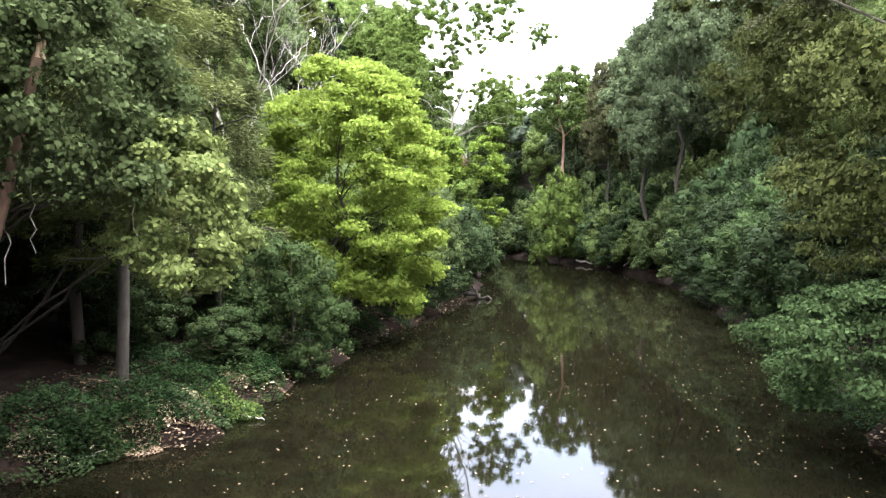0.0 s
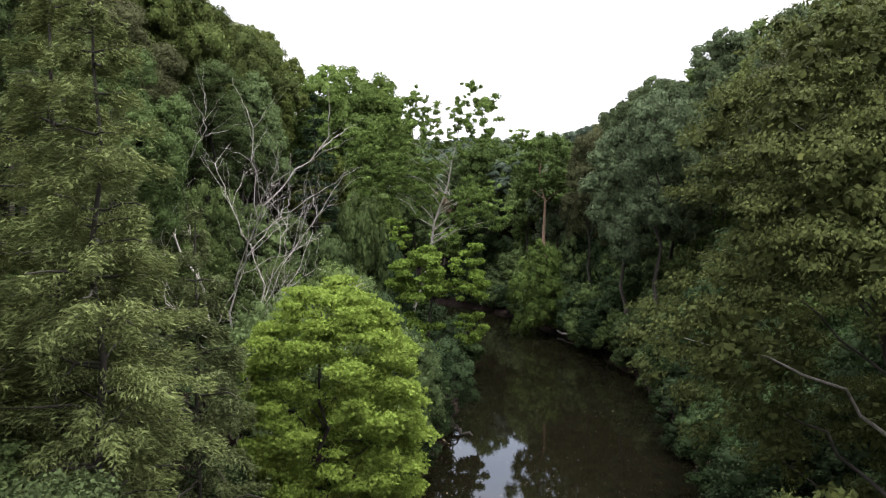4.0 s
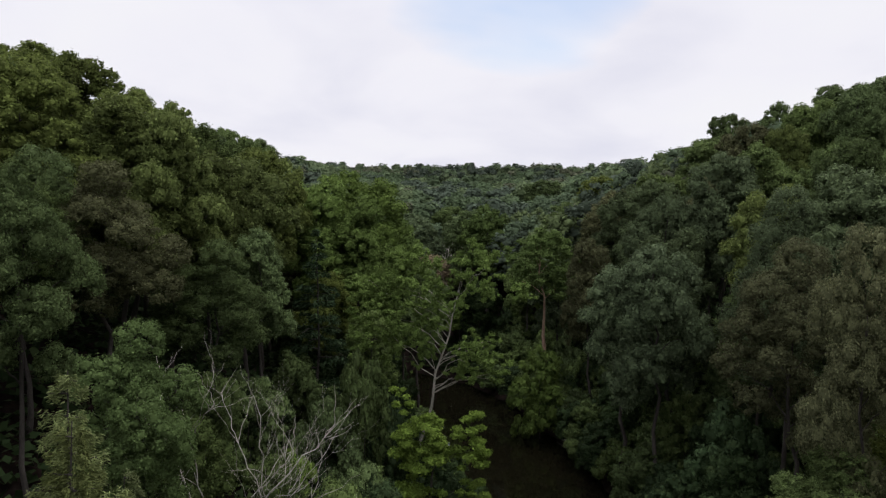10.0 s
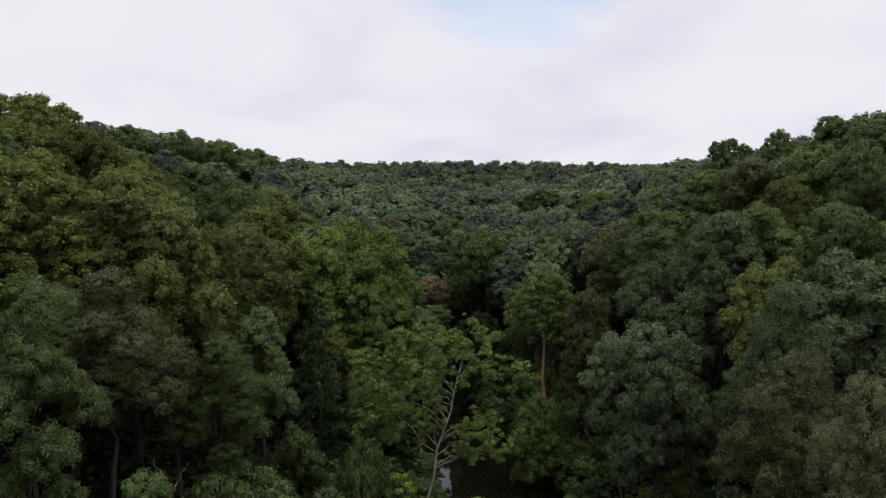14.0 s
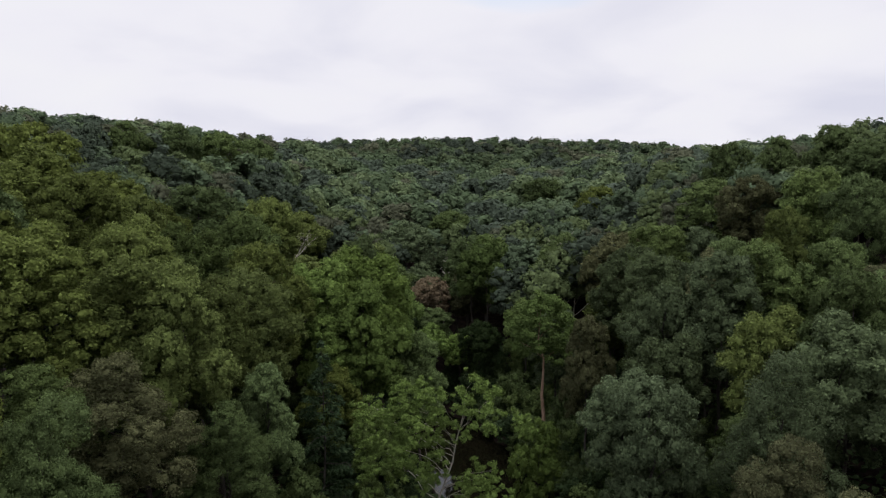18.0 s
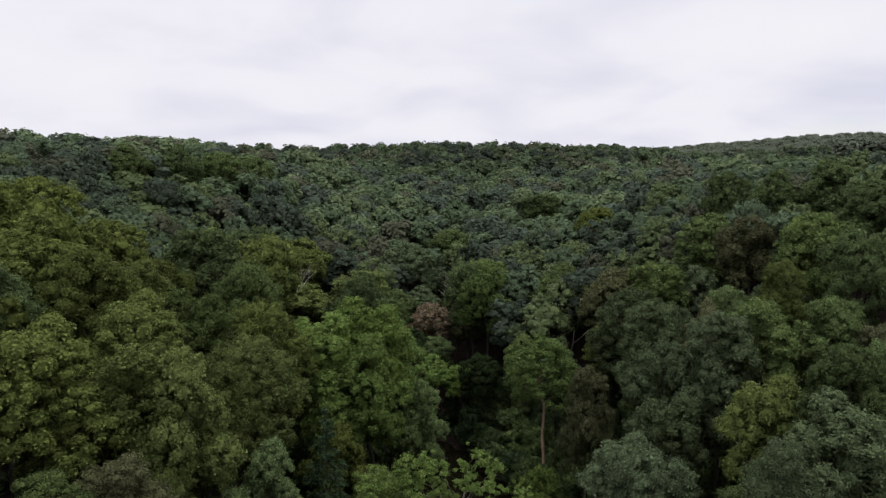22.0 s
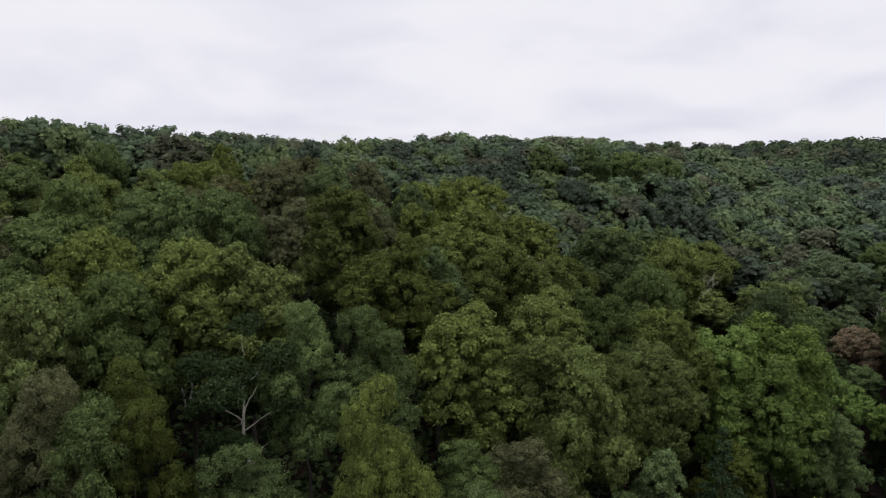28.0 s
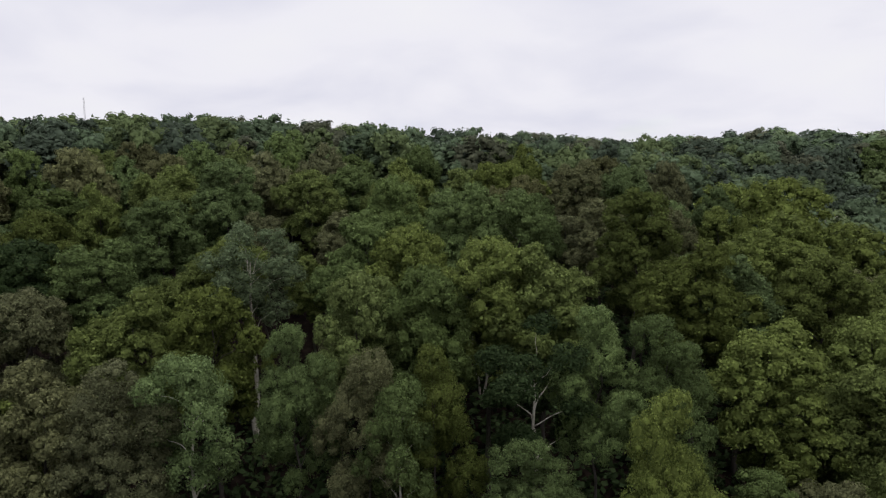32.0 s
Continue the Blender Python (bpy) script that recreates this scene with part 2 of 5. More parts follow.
LEAF = {
    "lime": leaf_material("lime_maple_leaf", (0.222, 0.300, 0.050), (0.278, 0.375, 0.062), 0.16, 0.38, 0.6),
    "fresh": leaf_material("fresh_green_leaf", (0.125, 0.185, 0.045), (0.200, 0.296, 0.072), 0.35, 0.32, 0.4),
    "vine": leaf_material("vine_leaf", (0.064, 0.086, 0.031), (0.112, 0.150, 0.054), 0.28, 0.28, 0.7),
    "pale_vine": leaf_material("pale_vine_leaf", (0.112, 0.140, 0.046), (0.146, 0.182, 0.060), 0.25, 0.30, 0.6),
    "willow": leaf_material("olive_green_leaf", (0.074, 0.088, 0.029), (0.112, 0.122, 0.034), 0.34, 0.16, 0.5),
    "tulip": leaf_material("tulip_tree_leaf", (0.085, 0.107, 0.031), (0.100, 0.126, 0.037), 0.40, 0.34, 0.30),
    "oak": leaf_material("oak_leaf", (0.076, 0.105, 0.038), (0.090, 0.124, 0.045), 0.40, 0.34, 0.30),
    "grey": leaf_material("grey_green_leaf", (0.074, 0.098, 0.048), (0.087, 0.116, 0.057), 0.40, 0.34, 0.30),
    "olive": leaf_material("olive_brown_leaf", (0.088, 0.093, 0.044), (0.104, 0.110, 0.052), 0.40, 0.34, 0.30),
    # A deep green leaf, darkened further to stand for shade under trees.
    "deep": leaf_material("deep_green_leaf_shaded", (0.024, 0.038, 0.015), (0.042, 0.058, 0.023), 0.28, 0.18, 0.5),
    "needle": leaf_material("pine_needle", (0.104, 0.124, 0.047), (0.161, 0.192, 0.073), 0.28, 0.22, 0.5),
    "hemlock": leaf_material("hemlock_needle", (0.037, 0.061, 0.029), (0.068, 0.092, 0.042), 0.35, 0.12, 0.5),
    "rust": leaf_material("browning_leaf", (0.125, 0.098, 0.062), (0.147, 0.116, 0.073), 0.35, 0.15, 0.3),
    # All four far tints are bluer than near leaves: distance haze in the colour.
    "far": leaf_material("far_green_leaf_hazed", (0.059, 0.083, 0.045), (0.070, 0.098, 0.053), 0.26, 0.30, 0.12),
    # Sunlight and haze on the farthest ridge, painted as a paler leaf colour.
    "sunlit_ridge": leaf_material("sun_and_haze_ridge_leaf", (0.143, 0.165, 0.116), (0.169, 0.195, 0.136), 0.10, 0.30, 0.08),
    "far_yellow": leaf_material("far_yellow_green_leaf_hazed", (0.079, 0.105, 0.049), (0.094, 0.123, 0.058), 0.26, 0.30, 0.12),
    "far_grey": leaf_material("far_grey_green_leaf_hazed", (0.046, 0.061, 0.042), (0.055, 0.072, 0.050), 0.26, 0.30, 0.12),
    "far_brown": leaf_material("far_olive_brown_leaf_hazed", (0.059, 0.065, 0.041), (0.069, 0.076, 0.048), 0.26, 0.30, 0.12),
    "sycamore": leaf_material("sycamore_leaf", (0.080, 0.117, 0.034), (0.094, 0.138, 0.040), 0.26, 0.22, 0.3),
    "maple": leaf_material("bank_maple_leaf", (0.038, 0.061, 0.025), (0.058, 0.084, 0.032), 0.30, 0.25, 0.5),
    # Herb green is darkened to carry the canopy's shade over the banks.
    "herb": leaf_material("herb_leaf_shaded", (0.016, 0.033, 0.012), (0.032, 0.050, 0.018), 0.35, 0.26, 0.8),
    "dry": leaf_material("dry_leaf", (0.30, 0.235, 0.165), (0.42, 0.35, 0.26), 0.45, 0.1, 1.0),
    "litter": leaf_material("brown_leaf_litter", (0.075, 0.052, 0.036), (0.20, 0.15, 0.10), 0.5, 0.05, 1.0),
}
BARK = surface("grey_brown_bark", [(0.3, (0.022, 0.018, 0.015)), (0.7, (0.055, 0.047, 0.040))], 1.5, 14, 0.9, 0.5, (1, 1, 0.25))
PALE_BARK = surface("pale_sycamore_bark", [(0.3, (0.17, 0.155, 0.125)), (0.55, (0.29, 0.27, 0.23)), (0.7, (0.38, 0.36, 0.32))], 1.2, 10, 0.85, 0.3, (1, 1, 0.5))
PINE_BARK = surface("reddish_pine_bark", [(0.3, (0.17, 0.105, 0.07)), (0.7, (0.31, 0.215, 0.155))], 1.6, 12, 0.9, 0.5, (1, 1, 0.3))
DEAD_WOOD = surface("weathered_dead_wood", [(0.3, (0.20, 0.18, 0.155)), (0.7, (0.40, 0.37, 0.33))], 1.8, 16, 0.9, 0.3, (1, 1, 0.25))
RAW_WOOD = surface("torn_pale_wood", [(0.3, (0.42, 0.27, 0.16)), (0.7, (0.62, 0.47, 0.32))], 3, 22, 0.85, 0.3, (1, 1, 0.2))
# Soil browns are lowered far below bare soil: tree shade put into the colour.
SOIL = surface("bank_soil_and_litter_shaded", [(0.28, (0.004, 0.003, 0.0025)), (0.5, (0.010, 0.007, 0.0055)), (0.72, (0.026, 0.018, 0.014))], 0.7, 9, 0.95, 0.6, (1, 1, 1), 0.04)
WATER = water_material()
STEEL = surface("galvanised_mast_steel", [(0.3, (0.42, 0.42, 0.43)), (0.7, (0.55, 0.55, 0.56))], 0.5, 4, 0.6, 0.05)


# ---- mesh helpers ----
def mesh_of(name, verts, quads, mat, smooth=False, normals=None):
    """A mesh of quads, or of triangles, from arrays; leaves may take the rounded normals of their clump."""
    me = bpy.data.meshes.new(name)
    verts, quads = np.asarray(verts, np.float32), np.asarray(quads, np.int32)
    me.vertices.add(len(verts))
    me.vertices.foreach_set("co", verts.ravel())
    me.loops.add(quads.size)
    me.loops.foreach_set("vertex_index", quads.ravel())
    me.polygons.add(len(quads))
    me.polygons.foreach_set("loop_start", np.arange(0, quads.size, quads.shape[1], dtype=np.int32))
    if smooth:
        me.polygons.foreach_set("use_smooth", np.ones(len(quads), bool))
    if normals is not None:
        me.polygons.foreach_set("use_smooth", np.ones(len(quads), bool))
    me.update(calc_edges=True)
    if normals is not None:
        me.normals_split_custom_set_from_vertices(normals)
    me.materials.append(mat)
    return me


def unit(v):
    return v / np.maximum(np.linalg.norm(v, axis=1, keepdims=True), 1e-6)


def leaf_quads(rng, p, normal, length, aspect=0.62, along=None):
    """One diamond leaf a point: long axis along the given way, or any way across the normal."""
    n = len(p)
    way = rng.normal(size=(n, 3)) if along is None else along
    side = unit(np.cross(normal, way))
    way = unit(np.cross(side, normal)) if along is None else unit(way)
    size = (length * rng.uniform(0.7, 1.3, n))[:, None]
    a, b = way * size * 0.5, side * size * 0.5 * aspect
    lift = unit(normal) * size * 0.08
    v = np.stack([p - a, p + b - a * 0.15 + lift, p + a, p - b - a * 0.15 + lift], 1).reshape(-1, 3)
    return v, np.arange(4 * n, dtype=np.int32).reshape(-1, 4)


def leaf_tris(rng, p, normal, length, aspect=0.72, along=None):
    """One three-cornered leaf spray a point, for crowns that stay far off."""
    n = len(p)
    side = unit(np.cross(normal, rng.normal(size=(n, 3)) if along is None else along))
    way = unit(np.cross(side, normal))
    size = (length * rng.uniform(0.65, 1.35, n))[:, None]
    a, b = way * size * 0.5, side * size * 0.58 * aspect
    v = np.stack([p - a + b, p + a, p - a - b], 1).reshape(-1, 3)
    return v, np.arange(3 * n, dtype=np.int32).reshape(-1, 3)


def tube(points, radii, sides=6):
    """A tapered round limb along the points."""
    pts, rad = np.asarray(points, float), np.asarray(radii, float)
    d = np.gradient(pts, axis=0)
    d = unit(d)
    ref = np.where(np.abs(d[:, 2:3]) > 0.9, np.array([[1.0, 0, 0]]), np.array([[0, 0, 1.0]]))
    u = unit(np.cross(d, ref))
    w = np.cross(d, u)
    ang = np.arange(sides) * 2 * math.pi / sides
    ring = pts[:, None] + rad[:, None, None] * (np.cos(ang)[None, :, None] * u[:, None] + np.sin(ang)[None, :, None] * w[:, None])
    q = []
    for i in range(len(pts) - 1):
        for j in range(sides):
            k = (j + 1) % sides
            q.append((i * sides + j, i * sides + k, (i + 1) * sides + k, (i + 1) * sides + j))
    return ring.reshape(-1, 3), np.array(q, np.int32)


def join(pieces):
    vs, qs, base = [], [], 0
    for v, q in pieces:
        vs.append(v)
        qs.append(q + base)
        base += len(v)
    return np.concatenate(vs), np.concatenate(qs)


def limb_path(rng, a, b, steps=6, wander=0.08, sag=0.0):
    """A crooked way from a to b."""
    a, b = np.asarray(a, float), np.asarray(b, float)
    s = np.linspace(0, 1, steps)[:, None]
    p = a + (b - a) * s
    size = np.linalg.norm(b - a)
    p[1:-1] += rng.normal(size=(steps - 2, 3)) * size * wander
    p[:, 2] += (sag * size * np.sin(np.pi * s[:, 0]))
    return p


# ---- the lie of the land ----
LEFT_Y = (-80, 0, 15.9, 19.5, 26, 35.2, 45.3, 55.9, 70, 90, 105, 118, 135, 152, 166)
LEFT_X = (-12, -12, -9.2, -6.2, -5.5, -3.8, -0.9, 2, 3.5, 4.5, 3, 0, -6, -18, -40)
RIGHT_Y = (-80, 0, 18, 30, 42, 56, 70, 82, 96, 110, 128, 146, 163, 178)
RIGHT_X = (9, 10.6, 11.6, 14.5, 17.5, 20.5, 22.8, 22.8, 21.5, 19.5, 15.8, 9, -5, -30)
HILLS = ((-60, 110, 45, 14.4), (-110, 90, 60, 5.4), (-180, 60, 80, 26.3), (-170, 180, 80, 17.4), (-100, 190, 50, 5.4), (-75, 235, 45, 11.5), (-60, 165, 30, -3.9), (-40, 70, 28, 13.7),
         (-60, 20, 40, 4.9), (-60, 340, 70, 13.3), (80, 130, 40, 10.7), (60, 80, 32, 11.5), (120, 100, 60, 28.6), (75, 180, 40, 1.1), (110, 240, 70, 27.0), (40, 480, 90, 25.1),
         (-80, 480, 90, 24.8), (160, 420, 100, 27.9), (0, 220, 50, -12.2), (60, 20, 40, 14.6), (0, 380, 70, -10.6), (-170, 320, 90, 30.8), (20, 80, 60, -24.8), (-200, -30, 70, 26.5))


def from_river(x, y):
    """Metres from the water's edge; minus in the river."""
    wob = 0.35 * np.sin(y * 1.1) + 0.25 * np.sin(y * 2.7 + 1) + 0.15 * np.sin(y * 5.3 + x)
    d = np.maximum(np.interp(y, LEFT_Y, LEFT_X) - x, x - np.interp(y, RIGHT_Y, RIGHT_X)) + wob
    return np.where((y > 178) | (y < -80), 60.0, d)


def ground_height(x, y):
    x, y = np.asarray(x, float), np.asarray(y, float)
    h = sum(a * np.exp(-((x - cx) ** 2 + (y - cy) ** 2) / (2 * s * s)) for cx, cy, s, a in HILLS)
    far = np.clip((np.hypot(x + 20, y - 180) - 330) / 350, 0, 1)
    far = far * far * (3 - 2 * far)
    rolling = 46 + 9 * np.sin(x * 0.0061 + 1.3) * np.cos(y * 0.0052 + 0.4) + 5 * np.sin(x * 0.013 + y * 0.009)
    ridge = 13 * np.exp(-(((x - 560) / 190) ** 2 + ((y - 880) / 150) ** 2))
    h = np.maximum(h, 0) * (1 - far) + (rolling + ridge) * far
    d = from_river(x, y)
    s = np.clip((d - 4) / 16, 0, 1)
    h = h * s * s * (3 - 2 * s)
    bank = np.interp(d, (-3.0, -1.0, 0.0, 0.5, 1.6, 5.0, 20.0), (-1.6, -0.8, -0.02, 0.42, 0.75, 1.1, 1.6))
    rough = 0.10 * np.sin(x * 1.7 + y * 0.9) * np.sin(y * 1.3 - x * 0.6) + 0.05 * np.sin(x * 4.1) * np.sin(y * 3.7)
    return h + bank + rough * np.clip(d, 0, 1)


def axis(stops):
    out = []
    for a, b, step in stops:
        out += list(np.arange(a, b, step))
    return np.array(out + [stops[-1][1]], float)


gx = axis(((-4200, -1000, 400), (-1000, -400, 60), (-400, -100, 12), (-100, -20, 3), (-20, 32, 0.8), (32, 100, 3), (100, 400, 12), (400, 1000, 60), (1000, 4200, 400)))
gy = axis(((-3000, -600, 300), (-600, -100, 40), (-100, 5, 4), (5, 70, 0.8), (70, 130, 2), (130, 300, 5), (300, 600, 12), (600, 1200, 50), (1200, 4800, 400)))
GX, GY = np.meshgrid(gx, gy)
gv = np.stack([GX, GY, ground_height(GX, GY)], -1).reshape(-1, 3)
ii = np.arange(len(gy) - 1)[:, None] * len(gx) + np.arange(len(gx) - 1)[None]
gq = np.stack([ii, ii + 1, ii + 1 + len(gx), ii + len(gx)], -1).reshape(-1, 4)
tagged(new("ground", mesh_of("ground", gv, gq, SOIL, True)), "brown forest soil and leaf litter sloping to the river, darkened for tree shade", "ground", kind="structure")

wy = np.arange(-80, 176, 2.0)
wv = np.stack([np.stack([np.interp(wy, LEFT_Y, LEFT_X) - 2.5, wy, 0 * wy], 1), np.stack([np.interp(wy, RIGHT_Y, RIGHT_X) + 2.5, wy, 0 * wy], 1)], 1).reshape(-1, 3)
wq = np.array([(2 * i, 2 * i + 1, 2 * i + 3, 2 * i + 2) for i in range(len(wy) - 1)])
tagged(new("water", mesh_of("water", wv, wq, WATER, True)), "still dark brown river reflecting trees and sky", "river", kind="structure")


# ---- trees ----
def part(name, me, parent, label="", m=None, mat=None):
    ob = new(name, me)
    ob.parent = parent
    if m is not None:
        ob.matrix_basis = m
    if mat is not None:
        ob.material_slots[0].link, ob.material_slots[0].material = "OBJECT", mat
    if label:
        ob["label"] = label
    return ob


def round_blobs(rng, radius, low, high, count, size=0.33, top=0.62, even=0.5):
    """Clumps of a rounded crown between two heights: on an uneven egg, some inside. even: how little they stand apart from the egg."""
    i = np.arange(count)
    zc = 1 - 1.75 * (i + 0.5) / count
    ang = i * 2.39996 + rng.uniform(0, 6.28) + rng.normal(size=count) * 0.25
    r = np.sqrt(np.maximum(0, 1 - zc * zc))
    lumps = 1 + (1 - even) * 0.22 * np.sin(2 * ang + rng.uniform(0, 6)) * np.sin(3 * zc + rng.uniform(0, 6)) + (1 - even) * 0.16 * np.sin(3 * ang + rng.uniform(0, 6))
    reach = rng.uniform(0.55 + 0.35 * even, 1.0, count) * lumps
    reach[rng.uniform(size=count) < 0.12] *= 0.6
    mid, half = low + (high - low) * (1 - top), (high - low)
    z = mid + np.where(zc > 0, zc * half * top, zc * half * (1 - top)) * (0.35 + 0.65 * reach) - radius * size * 0.5 * (zc > 0.5)
    p = np.stack([np.cos(ang) * r * radius * reach * 0.85, np.sin(ang) * r * radius * reach * 0.85, z], 1)
    return np.concatenate([p, (radius * size * rng.uniform(0.7, 1.25, count))[:, None]], 1)


def clump_leaves(rng, blobs, count, length, aspect=0.72, squash=0.72, under=0.3, jitter=0.55, fill=0.10, droop=0.0, core=0.12, shape=leaf_quads, up=0.15):
    """Leaves over the clumps: most on their upper and outer faces, and a few larger sprays within."""
    w = blobs[:, 3] ** 2
    which = rng.choice(len(blobs), count, p=w / w.sum())
    d = unit(rng.normal(size=(count, 3)))
    low = (d[:, 2] < -0.1) & (rng.uniform(size=count) > under)
    d[low, 2] *= -1
    c = blobs[which, :3]
    out = c - np.array([np.mean(blobs[:, 0]), np.mean(blobs[:, 1]), np.mean(blobs[:, 2])])
    out[:, 2] *= 0.3
    d = unit(d + 0.35 * unit(out))
    deep = np.where(rng.uniform(size=count) < fill, rng.uniform(0.2, 0.8, count), rng.uniform(0.82, 1.09, count))
    ripple = 1 + 0.20 * np.sin(d[:, 0] * 6 + which) * np.sin(d[:, 1] * 5 + which * 2) + 0.12 * np.sin(d[:, 2] * 9 + which)
    p = c + d * (blobs[which, 3] * deep * ripple)[:, None] * np.array([1, 1, squash])
    normal = unit(d + np.array([0, 0, up]) + jitter * rng.normal(size=(count, 3)))
    along = None
    if droop:
        along = unit(unit(out) * 0.5 + rng.normal(size=(count, 3)) * 0.5 + np.array([0, 0, -droop]))
    inner = rng.choice(count, int(count * core), replace=False)
    soft = unit(0.48 * d + 0.75 * unit(c - np.array([np.mean(blobs[:, 0]), np.mean(blobs[:, 1]), np.min(blobs[:, 2])])) + 0.16 * normal)
    v, q = shape(rng, p, normal, length, aspect, along)
    if len(inner):
        pin = c[inner] + (p[inner] - c[inner]) * rng.uniform(0.1, 0.6, (len(inner), 1))
        v, q = join([(v, q), shape(rng, pin, unit(d[inner] + 0.4 * rng.normal(size=(len(inner), 3)) + np.array([0, 0, 0.3])), length * 2.1, 0.8)])
    return v, q[:, ::-1], np.repeat(np.concatenate([soft, soft[inner]]), q.shape[1], 0)


def leafy(name, leaves, mat):
    """A mesh of leaves with the rounded normals of their clumps."""
    return mesh_of(name, leaves[0], leaves[1], mat, False, leaves[2])


def trunk_pieces(rng, height, radius, blobs, limbs=9, lean=(0, 0), start=0.35, sides=8):
    """Trunk to near the top, and limbs out to some of the clumps."""
    top = np.array([lean[0], lean[1], height * 0.86])
    main = limb_path(rng, (0, 0, -0.6), top, 9, 0.012)
    rr = radius * np.linspace(1.0, 0.16, 9)
    rr[0] *= 1.35
    pieces = [tube(main, rr, sides)]
    picks = rng.choice(len(blobs), min(limbs, len(blobs)), replace=False)
    for b in blobs[picks]:
        s = np.clip((b[2] - 0.32 * np.hypot(b[0] - lean[0], b[1] - lean[1]) - 1.0) / (height * 0.86), start * 0.7, 0.92)
        at = np.array([np.interp(s, np.linspace(0, 1, 9), main[:, k]) for k in range(3)])
        r0 = radius * (1 - 0.84 * s) * 0.5
        pieces.append(tube(limb_path(rng, at, b[:3], 7, 0.024, 0.08), r0 * np.linspace(1, 0.2, 7), 5))
    return pieces


CROWNS = {}
GOLD = (1 + 5 ** 0.5) / 2
ICO_V = unit(np.array([(s, t * GOLD, 0) for s in (-1, 1) for t in (-1, 1)] + [(0, s, t * GOLD) for s in (-1, 1) for t in (-1, 1)] + [(t * GOLD, 0, s) for s in (-1, 1) for t in (-1, 1)], float))
ICO_F = np.array([f for f in itertools.combinations(range(12), 3) if all(np.linalg.norm(ICO_V[i] - ICO_V[j]) < 1.1 for i, j in itertools.combinations(f, 2))])
ICO_F = np.array([(a, b, c) if np.dot(np.cross(ICO_V[b] - ICO_V[a], ICO_V[c] - ICO_V[a]), ICO_V[a]) > 0 else (a, c, b) for a, b, c in ICO_F], np.int32)


def lobes_of(rng, radius, low, high, count, top=0.55, size=0.42, ragged=0.15):
    """The main lobes of a crown, set within an uneven egg: rows of x, y, z, radius."""
    i = np.arange(count)
    zc = 1 - 1.6 * (i + 0.5) / count
    ang = i * 2.39996 + rng.uniform(0, 6.28) + rng.normal(size=count) * 0.3
    r = radius * size * rng.uniform(0.72, 1.28, count)
    reach = rng.uniform(1 - ragged, 1 + ragged * 0.8, count)
    up, down = (high - low) * top, (high - low) * (1 - top)
    flat = np.maximum(np.sqrt(1 - zc * zc) * radius * reach - r * 0.72, 0.08 * radius)
    z = low + down + np.where(zc > 0, zc * (up * reach - r * 0.8), zc * down * 1.3)
    return np.stack([np.cos(ang) * flat, np.sin(ang) * flat, z, r], 1)


def sub_clumps(rng, lobes, subs, size=0.40, under=-0.5):
    """Leaf clumps over the outer faces of the lobes: rows of x, y, z, radius and the lobe's middle."""
    rows = []
    for k, (x, y, z, r) in enumerate(lobes):
        i = np.arange(subs)
        zc = 1 - (1 - under) * (i + 0.5) / subs
        ang = i * 2.39996 + rng.uniform(0, 6.28)
        d = np.stack([np.cos(ang) * np.sqrt(1 - zc * zc), np.sin(ang) * np.sqrt(1 - zc * zc), zc], 1) + rng.normal(size=(subs, 3)) * 0.16
        c = np.array([x, y, z]) + unit(d) * r * rng.uniform(0.62, 0.92, (subs, 1))
        others = np.delete(lobes, k, 0)
        if len(others):
            inside = (np.linalg.norm(c[:, None] - others[None, :, :3], axis=2) < 0.74 * others[None, :, 3]).any(1)
            c = c[~inside]
        rr = r * size * rng.uniform(0.7, 1.3, len(c))
        rows.append(np.concatenate([c, rr[:, None], np.repeat([[x, y, z]], len(c), 0)], 1))
    return np.concatenate(rows)


